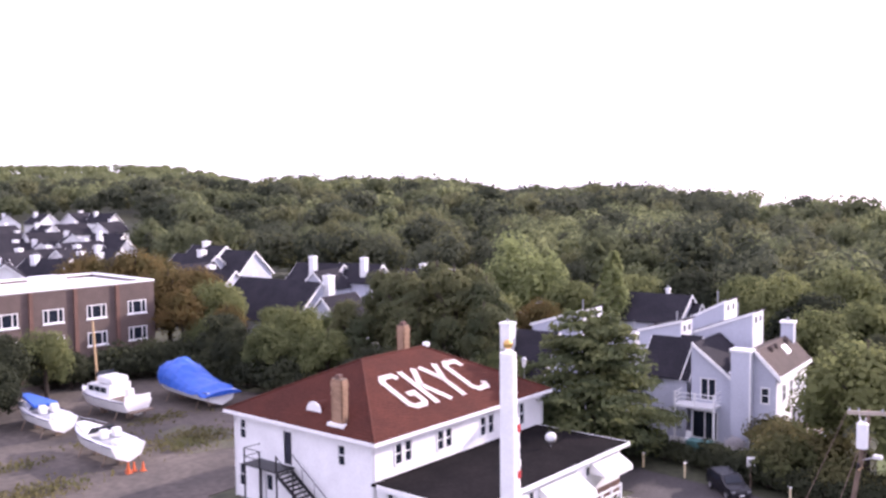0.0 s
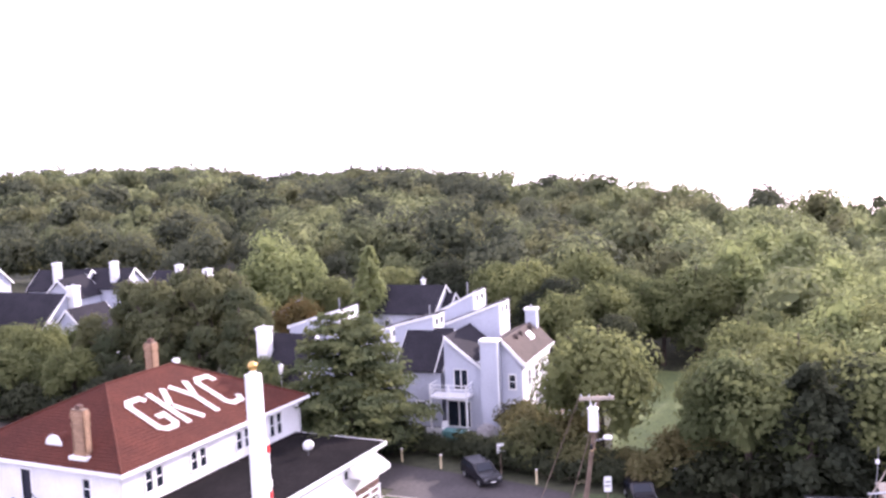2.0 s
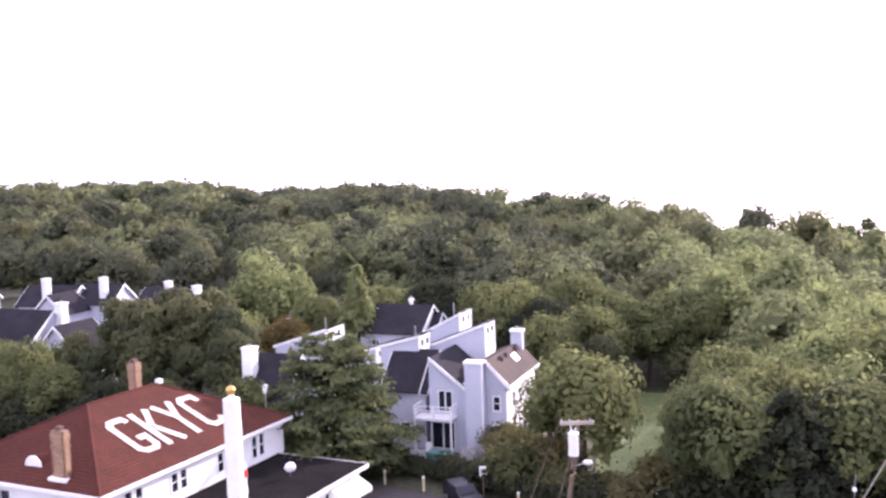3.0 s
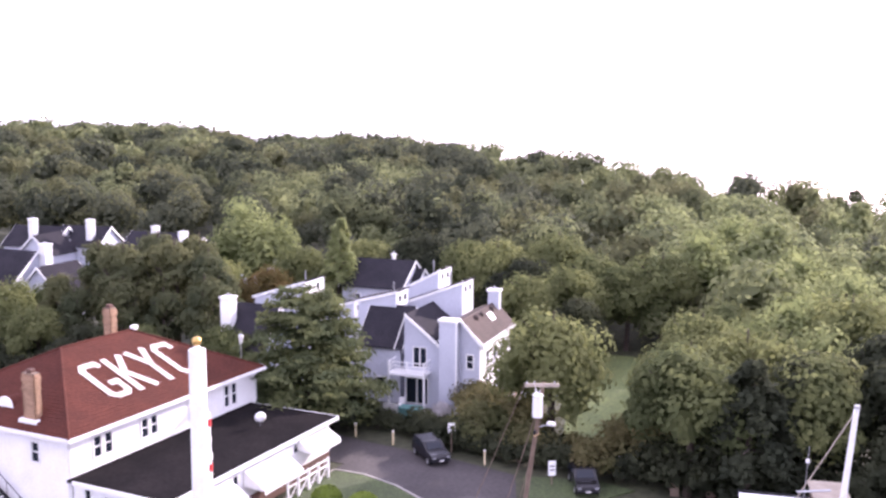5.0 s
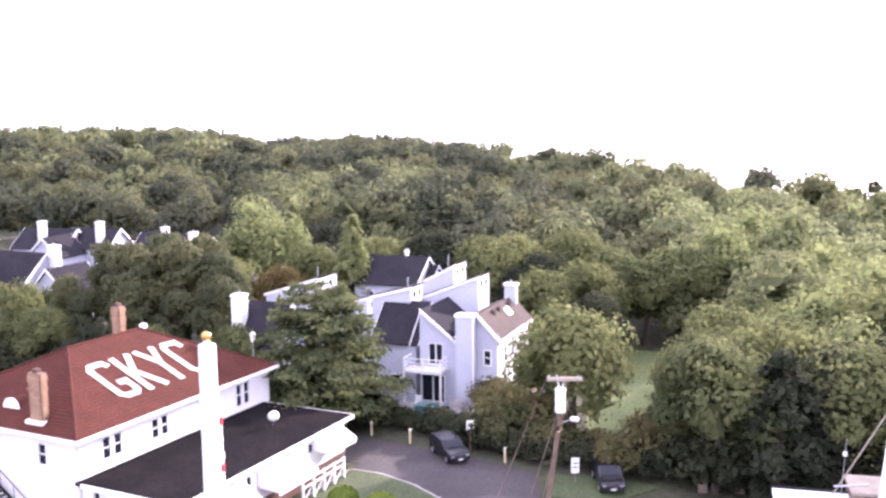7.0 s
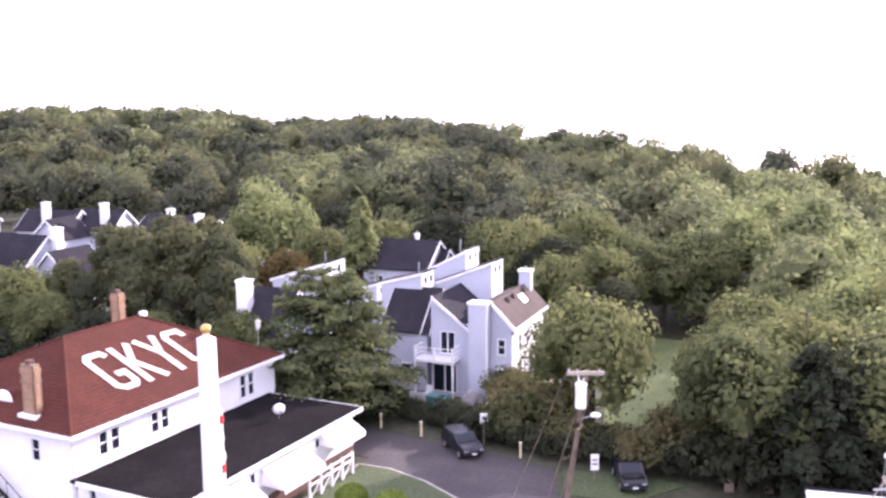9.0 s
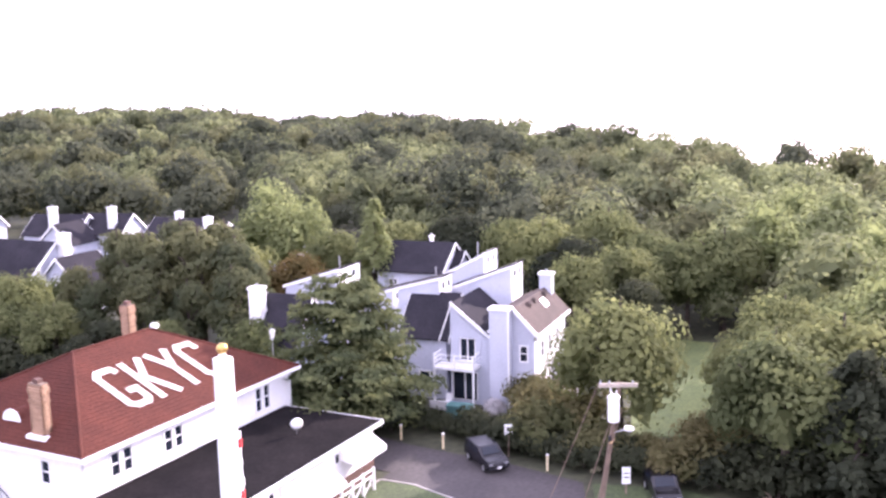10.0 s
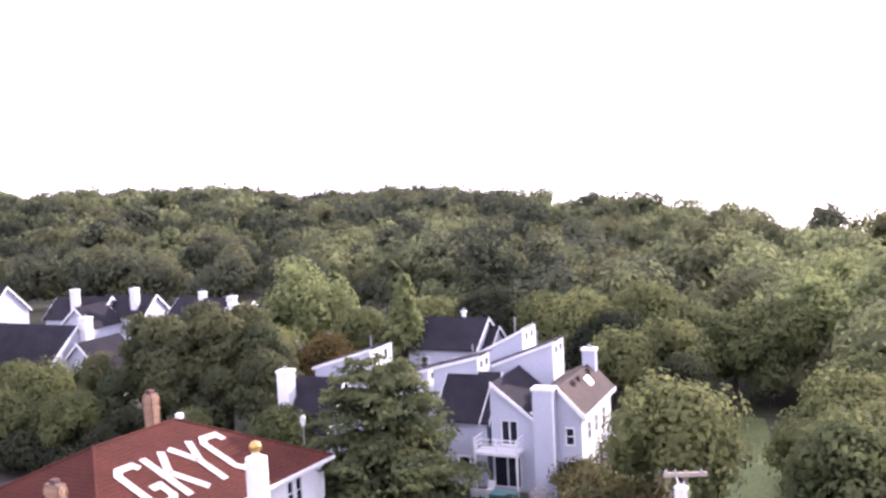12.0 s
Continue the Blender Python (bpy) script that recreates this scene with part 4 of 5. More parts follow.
def boat(m, ln, beam, h, label, kind="open"):
    """A motor boat on stands; the bow along local +y."""
    b = thing("motor_boat", m, label, "boat", "boats laid up in the yard")
    rings = []
    base = 0.4
    for k in range(11):
        f = k / 10
        y = ln * f
        wd = beam / 2 * (1 - max(0, (f - 0.45) / 0.55) ** 2.2) * (0.92 + 0.08 * min(1, f * 4)) + 0.03
        keel = base + h * 0.55 * max(0, (f - 0.6) / 0.4) ** 2
        sheer = base + h + 0.22 * f * f * h
        rings.append([(0, y, keel), (wd * 0.72, y, keel + (sheer - keel) * 0.32), (wd, y, sheer), (0, y, sheer + 0.05), (-wd, y, sheer), (-wd * 0.72, y, keel + (sheer - keel) * 0.32)])
    part("hull", loft(bmesh.new(), rings), M_GEL, b)
    rail = bmesh.new()
    for a, c in zip(rings, rings[1:]):
        tube(rail, a[2], c[2], 0.05, n=5)
        tube(rail, a[4], c[4], 0.05, n=5)
    part("rub_rail", rail, M_NAVY, b)
    top = base + h
    if kind == "cruiser":
        cab = part("cabin", slab(bmesh.new(), [(-beam * 0.36, ln * 0.3, top), (-beam * 0.36, ln * 0.78, top + 0.15), (-beam * 0.33, ln * 0.68, top + 1.1), (-beam * 0.34, ln * 0.3, top + 1.25)], (beam * 0.7, 0, 0)), M_GEL, b)
        for s in (-1, 1):
            for q in range(3):
                y = ln * (0.36 + 0.11 * q)
                part("side_window", box(s * beam * 0.362 - 0.03, s * beam * 0.362 + 0.03, y, y + ln * 0.085, top + 0.5, top + 0.95), M_GLASS, cab)
        fly = part("flybridge", box(-beam * 0.3, beam * 0.3, ln * 0.3, ln * 0.55, top + 1.26, top + 1.85, 0.1), M_GEL, b)
        part("windscreen", box(-beam * 0.28, beam * 0.28, ln * 0.55, ln * 0.57, top + 1.7, top + 2.15), M_GLASS, fly)
        part("cockpit", box(-beam * 0.38, beam * 0.38, 0.1, ln * 0.28, top + 0.06, top + 0.1), M_WOOD, b)
        part("swim_platform", box(-beam * 0.4, beam * 0.4, -0.7, -0.05, base + 0.45, base + 0.55), M_WOOD, b)
        part("transom_rail", box(-beam * 0.42, beam * 0.42, 0.02, 0.12, top, top + 0.5), M_GEL, b)
        part("fishing_chair", box(-0.3, 0.3, ln * 0.1, ln * 0.18, top + 0.1, top + 0.95, 0.06), M_GEL, b)
    elif kind == "open":
        part("foredeck", slab(bmesh.new(), [(-beam * 0.4, ln * 0.52, top + 0.1), (beam * 0.4, ln * 0.52, top + 0.1), (beam * 0.12, ln * 0.92, top + 0.32), (-beam * 0.12, ln * 0.92, top + 0.32)], (0, 0, 0.14)), M_GEL, b)
        part("cockpit", box(-beam * 0.36, beam * 0.36, ln * 0.1, ln * 0.5, top + 0.03, top + 0.09), M_STEEL, b)
        w = part("windscreen", slab(bmesh.new(), [(-beam * 0.38, ln * 0.52, top + 0.2), (beam * 0.38, ln * 0.52, top + 0.2), (beam * 0.3, ln * 0.47, top + 0.75), (-beam * 0.3, ln * 0.47, top + 0.75)], (0, 0.03, 0)), M_GLASS, b)
        for x in (-0.5, 0.5):
            part("seat", box(x - 0.3, x + 0.3, ln * 0.3, ln * 0.37, top + 0.09, top + 0.75, 0.06), M_GEL, b)
        part("engine_box", box(-beam * 0.3, beam * 0.3, 0.05, ln * 0.13, top - 0.05, top + 0.35, 0.06), M_GEL, b)
        part("bow_rail", tube(tube(bmesh.new(), (-beam * 0.3, ln * 0.6, top + 0.65), (0, ln * 0.98, top + 0.8), 0.02, n=5), (beam * 0.3, ln * 0.6, top + 0.65), (0, ln * 0.98, top + 0.8), 0.02, n=5), M_STEEL, b)
    for y in (ln * 0.15, ln * 0.6):
        for s in (-1, 1):
            part("stand", tube(bmesh.new(), (s * (beam / 2 + 0.1), y, 0), (s * beam * 0.4, y, base + 0.42), 0.05), M_WOOD, b)
        part("keel_block", box(-0.25, 0.25, y - 0.25, y + 0.25, 0, base + (0.02 if y < ln * 0.5 else 0.05)), M_WOOD, b)
    return b


boat(pose(-0.6, 24.6, 0, 0, 0, -4), 8.4, 2.9, 1.25, "white open motor boat on timber blocks")
b2 = boat(pose(0.6, 36.2, 0, 0, 0, -3), 8.2, 2.7, 1.2, "white motor boat with a blue deck cover")
part("deck_cover", slab(bmesh.new(), [(-1.0, 3.2, 2.15), (1.0, 3.2, 2.15), (0.35, 7.4, 2.4), (-0.35, 7.4, 2.4)], (0, 0, 0.22)), M_TARP, b2, "blue deck cover")
boat(pose(7.6, 36.4, 0, 0, 0, 3), 8.6, 3.1, 1.35, "white cabin cruiser with a flybridge on blocks", "cruiser")
b4 = boat(pose(14.6, 33.8, 0, 0, 0, -4), 11.5, 3.3, 1.3, "white boat wrapped in a blue tarpaulin", "covered")
rings = []
rng = random.Random(8)
for k in range(17):
    f = k / 16
    wd = 1.78 * (1 - max(0, (f - 0.5) / 0.5) ** 2.4) + 0.16
    hh = 0.35 + 2.0 * math.exp(-((f - 0.62) / 0.3) ** 2) + 0.25 * math.exp(-((f - 0.2) / 0.12) ** 2)
    y = -0.3 + 11.4 * f
    low = 1.45 + 0.25 * f * f + rng.uniform(-0.12, 0.12)
    rings.append([(wd * math.cos(a) * (1 + rng.uniform(-0.04, 0.04)), y, low + hh * math.sin(a) ** 0.9 * (1 + rng.uniform(-0.06, 0.06)) if 0 < a < 3.14 else low) for a in [math.pi * i / 10 for i in range(11)]])
part("tarpaulin", loft(bmesh.new(), rings), M_TARP, b4, "creased blue tarpaulin cover")
mast = thing("boat_mast", pose(10.8, 48.6, 0), "ochre timber mast standing in the yard", "mast")
part("spar", tube(bmesh.new(), (0, 0, 0), (-0.2, 0.2, 7.4), 0.14, 0.1), M_TAN, mast)
for k, (dx, dy) in enumerate(((0, 0), (0.7, 0.2), (1.3, -0.2), (0.4, 0.6))):
    cone = thing("traffic_cone", pose(-1.5 + dx * 0.8, 23.2 + dy, 0.02), "orange traffic cone behind the boat", "cone", "orange cones by the boats")
    part("base", box(-0.2, 0.2, -0.2, 0.2, 0, 0.05), M_ORANGE, cone)
    part("cone", tube(bmesh.new(), (0, 0, 0.05), (0, 0, 0.7), 0.15, 0.03, 10), M_ORANGE, cone)
trailer = thing("boat_trailer", pose(3.0, 40.0, 0, 0, 0, 20), "dark steel trailer between the boats", "trailer")
part("beam", box(-0.6, -0.5, -2.5, 2.5, 0.4, 0.5), M_BLACK, trailer)
part("beam", box(0.5, 0.6, -2.5, 2.5, 0.4, 0.5), M_BLACK, trailer)
for x in (-0.75, 0.75):
    part("wheel", tube(bmesh.new(), (x - 0.1, 0, 0.32), (x + 0.1, 0, 0.32), 0.32, n=14), M_RUBBER, trailer)
part("axle", box(-0.7, 0.7, -0.05, 0.05, 0.3, 0.4), M_BLACK, trailer)

# ---- cars, posts and signs along the drive ----


def car(m, label):
    c = thing("car", m, label, "car", "parked cars")
    prof = [(-2.2, 0.35), (2.2, 0.35), (2.25, 0.75), (2.05, 0.98), (1.0, 1.05), (0.35, 1.62), (-1.75, 1.66), (-2.2, 1.05)]
    bm = slab(bmesh.new(), [(-0.88, x, z) for x, z in prof], (1.76, 0, 0))
    bmesh.ops.bevel(bm, geom=bm.edges[:], offset=0.07, segments=2, affect="EDGES")
    part("body", bm, M_CAR, c)
    part("windscreen", slab(bmesh.new(), [(-0.7, 0.95, 1.1), (0.7, 0.95, 1.1), (0.62, 0.42, 1.55), (-0.62, 0.42, 1.55)], (0, 0.05, 0.05)), M_GLASS, c)
    for s in (-1, 1):
        for y0, y1 in ((-1.6, -0.75), (-0.65, 0.3)):
            part("side_window", box(s * 0.885 - 0.012, s * 0.885 + 0.012, y0, y1, 1.1, 1.5), M_GLASS, c)
        part("headlight", box(s * 0.65 - 0.16, s * 0.65 + 0.16, 2.18, 2.26, 0.68, 0.82, 0.02), M_STEEL, c)
        part("tail_light", box(s * 0.7 - 0.1, s * 0.7 + 0.1, -2.27, -2.18, 0.8, 1.0, 0.02), M_LAMP, c)
        for y in (-1.35, 1.4):
            w = part("wheel", tube(bmesh.new(), (s * 0.74, y, 0.34), (s * 0.92, y, 0.34), 0.34, n=18), M_RUBBER, c)
            part("rim", tube(bmesh.new(), (s * 0.9, y, 0.34), (s * 0.935, y, 0.34), 0.21, n=14), M_STEEL, w)
    part("bumper", box(-0.85, 0.85, 2.2, 2.3, 0.42, 0.6, 0.03), M_BLACK, c)
    part("number_plate", box(-0.2, 0.2, 2.3, 2.32, 0.46, 0.57), M_TRIM, c, "plain pale plate")
    return c


car(pose(20.7, -12.1, 0.014, 0, 0, 140) @ Matrix.Scale(0.82, 4), "black estate car parked at the edge of the drive")
car(pose(20.0, -23.4, 0.1, 0, 0, 117) @ Matrix.Scale(0.82, 4), "dark car parked under the trees")
for x, y in ((22.4, -5.0), (22.0, -8.4), (21.2, -16.0)):
    p = thing("marker_post", pose(x, y, 0), "pale yellow marker post at the road edge", "post", "marker posts")
    part("post", box(-0.06, 0.06, -0.06, 0.06, 0, 1.0, 0.01), M_POST, p)
    part("cap", box(-0.08, 0.08, -0.08, 0.08, 1.0, 1.06, 0.01), M_TRIM, p)
for x, y, h, w, hh in ((22.4, -12.9, 1.5, 0.5, 0.7), (19.6, -21.4, 0.7, 0.5, 1.0), (22.6, -25.3, 1.2, 0.65, 0.5)):
    s = thing("notice_sign", pose(x, y, 0, 0, 0, -60), "small white notice board on a post", "sign", "notice boards")
    part("post", box(-0.04, 0.04, -0.04, 0.04, 0, h + hh - 0.05), M_WOOD, s)
    bd = part("board", box(-w / 2, w / 2, -0.08, -0.045, h, h + hh, 0.01), M_TRIM, s)
    for q in (0.35, 0.6):
        part("text_bar", box(-w * 0.3, w * 0.3, -0.088, -0.081, h + hh * q, h + hh * q + 0.08), M_BLACK, bd)
fence = thing("plank_fence", pose(21.5, -29.5, 0, 0, 0, -70), "weathered grey plank panels leaning by the trees", "fence")
for k in (1, 4):
    part("board", slab(bmesh.new(), [(-1.6 + 0.75 * k, 0, 0), (-1.05 + 0.75 * k, 0, 0), (-1.05 + 0.75 * k, 0.25, 1.7 - 0.1 * (k % 2)), (-1.6 + 0.75 * k, 0.25, 1.7 - 0.1 * (k % 2))], (0, 0.05, 0)), M_WOOD, fence)
# utility pole, leaning
up_ = thing("utility_pole", pose(15.0, -21.2, 0), "leaning timber utility pole with a transformer and a lamp", "utility pole")
top = Vector((-0.65, -1.35, 8.3))
part("pole", tube(bmesh.new(), (0, 0, 0), top, 0.16, 0.11, 10), M_WOOD, up_)
q = top * 0.985
part("crossarm", slab(bmesh.new(), [q + Vector((-0.45, 0.95, -0.1)), q + Vector((0.38, -0.85, -0.1)), q + Vector((0.38, -0.85, 0.1)), q + Vector((-0.45, 0.95, 0.1))], (-0.14, -0.06, 0)), M_PALE, up_)
for f in (0.05, 0.3, 0.95):
    p = q + Vector((-0.5 + 0.72 * f, 0.92 - 1.65 * f, 0.08))
    part("insulator", tube(bmesh.new(), p, p + Vector((0, 0, 0.16)), 0.06, 0.04), M_STEEL, up_)
tc = top * 0.84 + Vector((-0.42, 0.0, 0))
can = part("transformer", tube(bmesh.new(), tc + Vector((0, 0, -0.65)), tc + Vector((0, 0, 0.65)), 0.3, n=16), M_GEL, up_, "pale grey transformer can")
part("can_lid", tube(bmesh.new(), tc + Vector((0, 0, 0.65)), tc + Vector((0, 0, 0.75)), 0.33, 0.2, 16), M_GEL, can)
for a in (-0.15, 0.15):
    part("bushing", tube(bmesh.new(), tc + Vector((a, a, 0.72)), tc + Vector((a * 1.6, a * 1.6, 1.05)), 0.05, 0.03), M_GEL, can)
part("lamp_arm", tube(bmesh.new(), top * 0.66, top * 0.68 + Vector((0.25, -0.75, 0.1)), 0.03), M_STEEL, up_)
part("lamp_head", box(-0.3, 0.02, -1.95, -1.45, 5.62, 5.85, 0.06), M_GEL, up_, "white lamp head")
part("service_box", tube(bmesh.new(), top * 0.62 + Vector((-0.15, 0, -0.2)), top * 0.62 + Vector((-0.15, 0, 0.2)), 0.09), M_BLACK, up_)
part("ladder_iron", box(-0.75, -0.1, -0.95, -0.85, 5.0, 5.06), M_TAN, up_)
wires = thing("service_wires", pose(0, 0, 0), "slack black service wires from the pole", "cable")
P0 = Vector((15.0, -21.2, 0)) + top
for off, end, r, sag in ((Vector((-0.45, 0.95, 0)), (13.2, -18.4, 0.0), 0.02, 0.05), (Vector((-0.1, 0.2, -1.3)), (14.1, -20.2, 0.0), 0.025, 0.03), (Vector((0.1, -0.1, -1.4)), (14.5, -20.9, 0.0), 0.025, 0.03)):
    a, b = P0 + off, Vector(end)
    cb = bmesh.new()
    for k in range(10):
        f0, f1 = k / 10, (k + 1) / 10
        tube(cb, a.lerp(b, f0) - Vector((0, 0, sag * 4 * f0 * (1 - f0))), a.lerp(b, f1) - Vector((0, 0, sag * 4 * f1 * (1 - f1))), r, n=5)
    part("wire", cb, M_WOOD, wires)
# shed roof and mast by the far side of the drive
hut = thing("white_hut", pose(16.1, -35.5, 0, 0, 0, 12), "low hut with a bright white sloping roof", "hut")
part("wall", box(-2.6, -0.1, -1.8, 1.8, 0, 2.3), M_WHITE, hut)
part("roof", slab(bmesh.new(), [(-3.0, -1.95, 2.3), (0.0, -1.95, 3.0), (0.0, 1.95, 3.0), (-3.0, 1.95, 2.3)], (0, 0, 0.1)), M_WHITE, hut, "bright white sheet roof")
part("ridge_board", box(0.0, 0.35, -2.0, 2.0, 2.85, 3.14), M_BLACK, hut)
fm = thing("ship_mast", pose(14.9, -38.6, 0), "white mast with a slanting stay and rigging", "mast")
part("spar", tube(bmesh.new(), (0, 0, 0), (-0.4, -0.7, 9.0), 0.19, 0.14, 12), M_WHITE, fm)
part("masthead", box(-0.52, -0.25, -0.85, -0.58, 9.0, 9.15, 0.02), M_STEEL, fm)
part("stay", tube(bmesh.new(), (-0.4, -0.55, 8.6), (-1.0, 2.6, 2.6), 0.035, n=6), M_PALE, fm)
part("stay", tube(bmesh.new(), (-0.7, 1.6, 3.0), (-0.8, 1.4, 6.8), 0.02, n=5), M_STEEL, fm)
part("boom", tube(bmesh.new(), (-0.2, 0.3, 4.4), (-0.9, 1.9, 4.3), 0.06), M_STEEL, fm)
part("block", box(-0.85, -0.72, 1.35, 1.55, 5.9, 6.1, 0.02), M_GEL, fm)
hut2 = thing("wheelhouse", pose(16.0, -38.1, 0, 0, 0, 12), "grey weathered hut beside the white mast", "hut")
part("wall", box(-1.0, 1.4, -0.9, 0.7, 0, 3.7), M_WOOD, hut2)
part("roof", box(-1.15, 1.55, -1.05, 0.85, 3.702, 3.85, 0.03), M_PALE, hut2)
part("window", box(-1.03, -0.995, -0.5, 0.3, 2.7, 3.4), M_GLASS, hut2)
# lamp beside the townhouses
lamp = thing("street_lamp", pose(22.1, 5.2, 0), "thin dark lamp post with a white lantern", "street lamp")
part("post", tube(bmesh.new(), (0, 0, 0), (0, 0, 6.1), 0.08, 0.05, 10), M_STEEL, lamp)
part("base", tube(bmesh.new(), (0, 0, 0), (0, 0, 0.5), 0.15, 0.1, 10), M_STEEL, lamp)
part("lantern", tube(bmesh.new(), (0, 0, 6.1), (0, 0, 6.75), 0.13, 0.2, 10), M_GEL, lamp, "white lantern")
part("lantern_cap", tube(bmesh.new(), (0, 0, 6.75), (0, 0, 6.9), 0.22, 0.06, 10), M_STEEL, lamp)

# ---- plants ----
NR = np.random.RandomState(3)


def quad_mesh(name, c, n, s, material, which=None):
    """A mesh of small leaf clumps: rhombs at c that face n, of half-length s. which: each clump's place in a list of materials."""
    c, n, s = np.asarray(c), np.asarray(n), np.asarray(s)[:, None]
    n = n / (np.linalg.norm(n, axis=1, keepdims=True) + 1e-9)
    t = NR.normal(size=c.shape)
    a = np.cross(n, t)
    a /= np.linalg.norm(a, axis=1, keepdims=True) + 1e-9
    b = np.cross(n, a)
    w = NR.uniform(0.5, 0.8, (len(c), 1))
    k = n * s * 0.22
    v = np.stack([c + a * s - k, c + b * s * w, c - a * s - k, c - b * s * w], 1).reshape(-1, 3)
    q = len(c)
    me = bpy.data.meshes.new(name)
    me.vertices.add(4 * q)
    me.vertices.foreach_set("co", v.astype(np.float32).ravel())
    me.loops.add(4 * q)
    me.loops.foreach_set("vertex_index", np.arange(4 * q, dtype=np.int32))
    me.polygons.add(q)
    me.polygons.foreach_set("loop_start", np.arange(0, 4 * q, 4, dtype=np.int32))
    me.update(calc_edges=True)
    if isinstance(material, list):
        for m in material:
            me.materials.append(m)
        me.polygons.foreach_set("material_index", np.asarray(which, dtype=np.int32))
    else:
        me.materials.append(material)
    return me


def broad_cloud(h, rad, leaves, size, low=0.3, lumps=30, fat=1.12, fuzz=0.74):
    """Leaf places of a broad crown: many lumps on an uneven egg, leaves on their outer sides."""
    d = NR.normal(size=(lumps, 3))
    d /= np.linalg.norm(d, axis=1, keepdims=True)
    turn = np.arctan2(d[:, 1], d[:, 0])
    lop = 1 + 0.2 * np.sin(turn + NR.uniform(0, 6.28)) + 0.16 * np.sin(2 * turn + NR.uniform(0, 6.28))
    d[:, :2] *= lop[:, None]
    d[:, 2] = np.abs(d[:, 2]) * 1.15 * (1 + 0.14 * np.sin(turn + NR.uniform(0, 6.28))) - 0.3
    mid, half = h * (low + 1) / 2, h * (1 - low) / 2
    rl = rad * fat * NR.uniform(0.2, 0.44, lumps)
    cen = d * np.array([rad * 0.72, rad * 0.72, half * 0.8]) * NR.uniform(0.72, 0.94, (lumps, 1)) + (0, 0, mid - half * 0.12)
    i = NR.randint(0, lumps, leaves)
    o = NR.normal(size=(leaves, 3))
    o /= np.linalg.norm(o, axis=1, keepdims=True)
    o[:, 2] = np.where(NR.rand(leaves) < 0.6, np.abs(o[:, 2]), o[:, 2])
    p = cen[i] + o * rl[i][:, None] * NR.uniform(fuzz, 1.15, (leaves, 1))
    p[:, 2] = np.maximum(p[:, 2], 0.1)
    nrm = o + NR.normal(size=(leaves, 3)) * 0.22
    # larger clumps added well inside every lump to block light and shade its heart
    kc = np.repeat(np.arange(lumps), 4)
    pc = cen[kc] + NR.normal(size=(len(kc), 3)) * rl[kc][:, None] * 0.12
    pc[:, 2] = np.maximum(pc[:, 2] - 0.15 * rl[kc], 0.3)
    return np.concatenate([p, pc]), np.concatenate([nrm, NR.normal(size=(len(kc), 3))]), np.concatenate([size * NR.uniform(0.6, 1.3, leaves), rl[kc] * 0.62])


def cone_cloud(h, rad, leaves, size, low=0.08, tiers=13, droop=0.25):
    """Leaf places of a conifer: boughs in uneven tiers."""
    t = NR.randint(0, tiers, leaves)
    boughs = NR.uniform(0, 6.283, (tiers, 8))
    ang = boughs[t, NR.randint(0, 8, leaves)] + NR.normal(size=leaves) * 0.13
    lenf = NR.uniform(0.6, 1.2, (tiers, 8))
    f = (t + NR.uniform(-0.35, 0.35, leaves)) / tiers
    reach = rad * (1 - f) ** 0.6 * lenf[t, NR.randint(0, 8, leaves)] + 0.15
    r = reach * np.sqrt(NR.uniform(0.06, 1, leaves))
    z = h * (low + (1 - low) * f) - droop * r * 0.5 + NR.normal(size=leaves) * 0.12 + 0.3
    p = np.stack([r * np.cos(ang), r * np.sin(ang), np.clip(z, 0.1, h)], 1)
    nrm = np.stack([np.cos(ang) * 0.6, np.sin(ang) * 0.6, np.ones(leaves)], 1) + NR.normal(size=(leaves, 3)) * 0.4
    return p, nrm, size * NR.uniform(0.6, 1.3, leaves)


def pine_cloud(h, rad, leaves, size, low=0.06):
    """Needle clumps of an old pine: long level boughs in broken layers, a wide ragged head, a dark heart."""
    q = 150
    f = np.sort(NR.uniform(0, 0.97, q))
    ang = NR.uniform(0, 6.283, q)
    reach = rad * np.minimum(1, (1.1 - f) ** 0.62 * 1.1) * NR.uniform(0.6, 1.08, q)
    i = NR.choice(q, leaves, p=reach ** 0.9 / np.sum(reach ** 0.9))
    u = NR.uniform(0.12, 1, leaves) ** 0.6
    r = reach[i] * u
    side = NR.normal(size=leaves) * (0.16 + 0.13 * r)
    z = h * (low + (1 - low) * f[i]) + 0.16 * r - 0.028 * r * r + NR.normal(size=leaves) * 0.11
    ca, sa = np.cos(ang[i]), np.sin(ang[i])
    p = np.stack([r * ca - side * sa, r * sa + side * ca, np.clip(z - 0.12 * np.abs(side), 0.15, h)], 1)
    nrm = np.stack([ca * 0.5, sa * 0.5, np.ones(leaves)], 1) + NR.normal(size=(leaves, 3)) * 0.45
    k = 420
    fc = NR.uniform(0.03, 0.93, k)
    pc = np.stack([NR.normal(size=k) * 0.2 * rad * (1.06 - fc), NR.normal(size=k) * 0.2 * rad * (1.06 - fc), h * fc], 1)
    return np.concatenate([p, pc]), np.concatenate([nrm, NR.normal(size=(k, 3))]), np.concatenate([size * NR.uniform(0.6, 1.4, leaves), (0.4 + 0.35 * (1 - fc)) * NR.uniform(0.8, 1.1, k)])


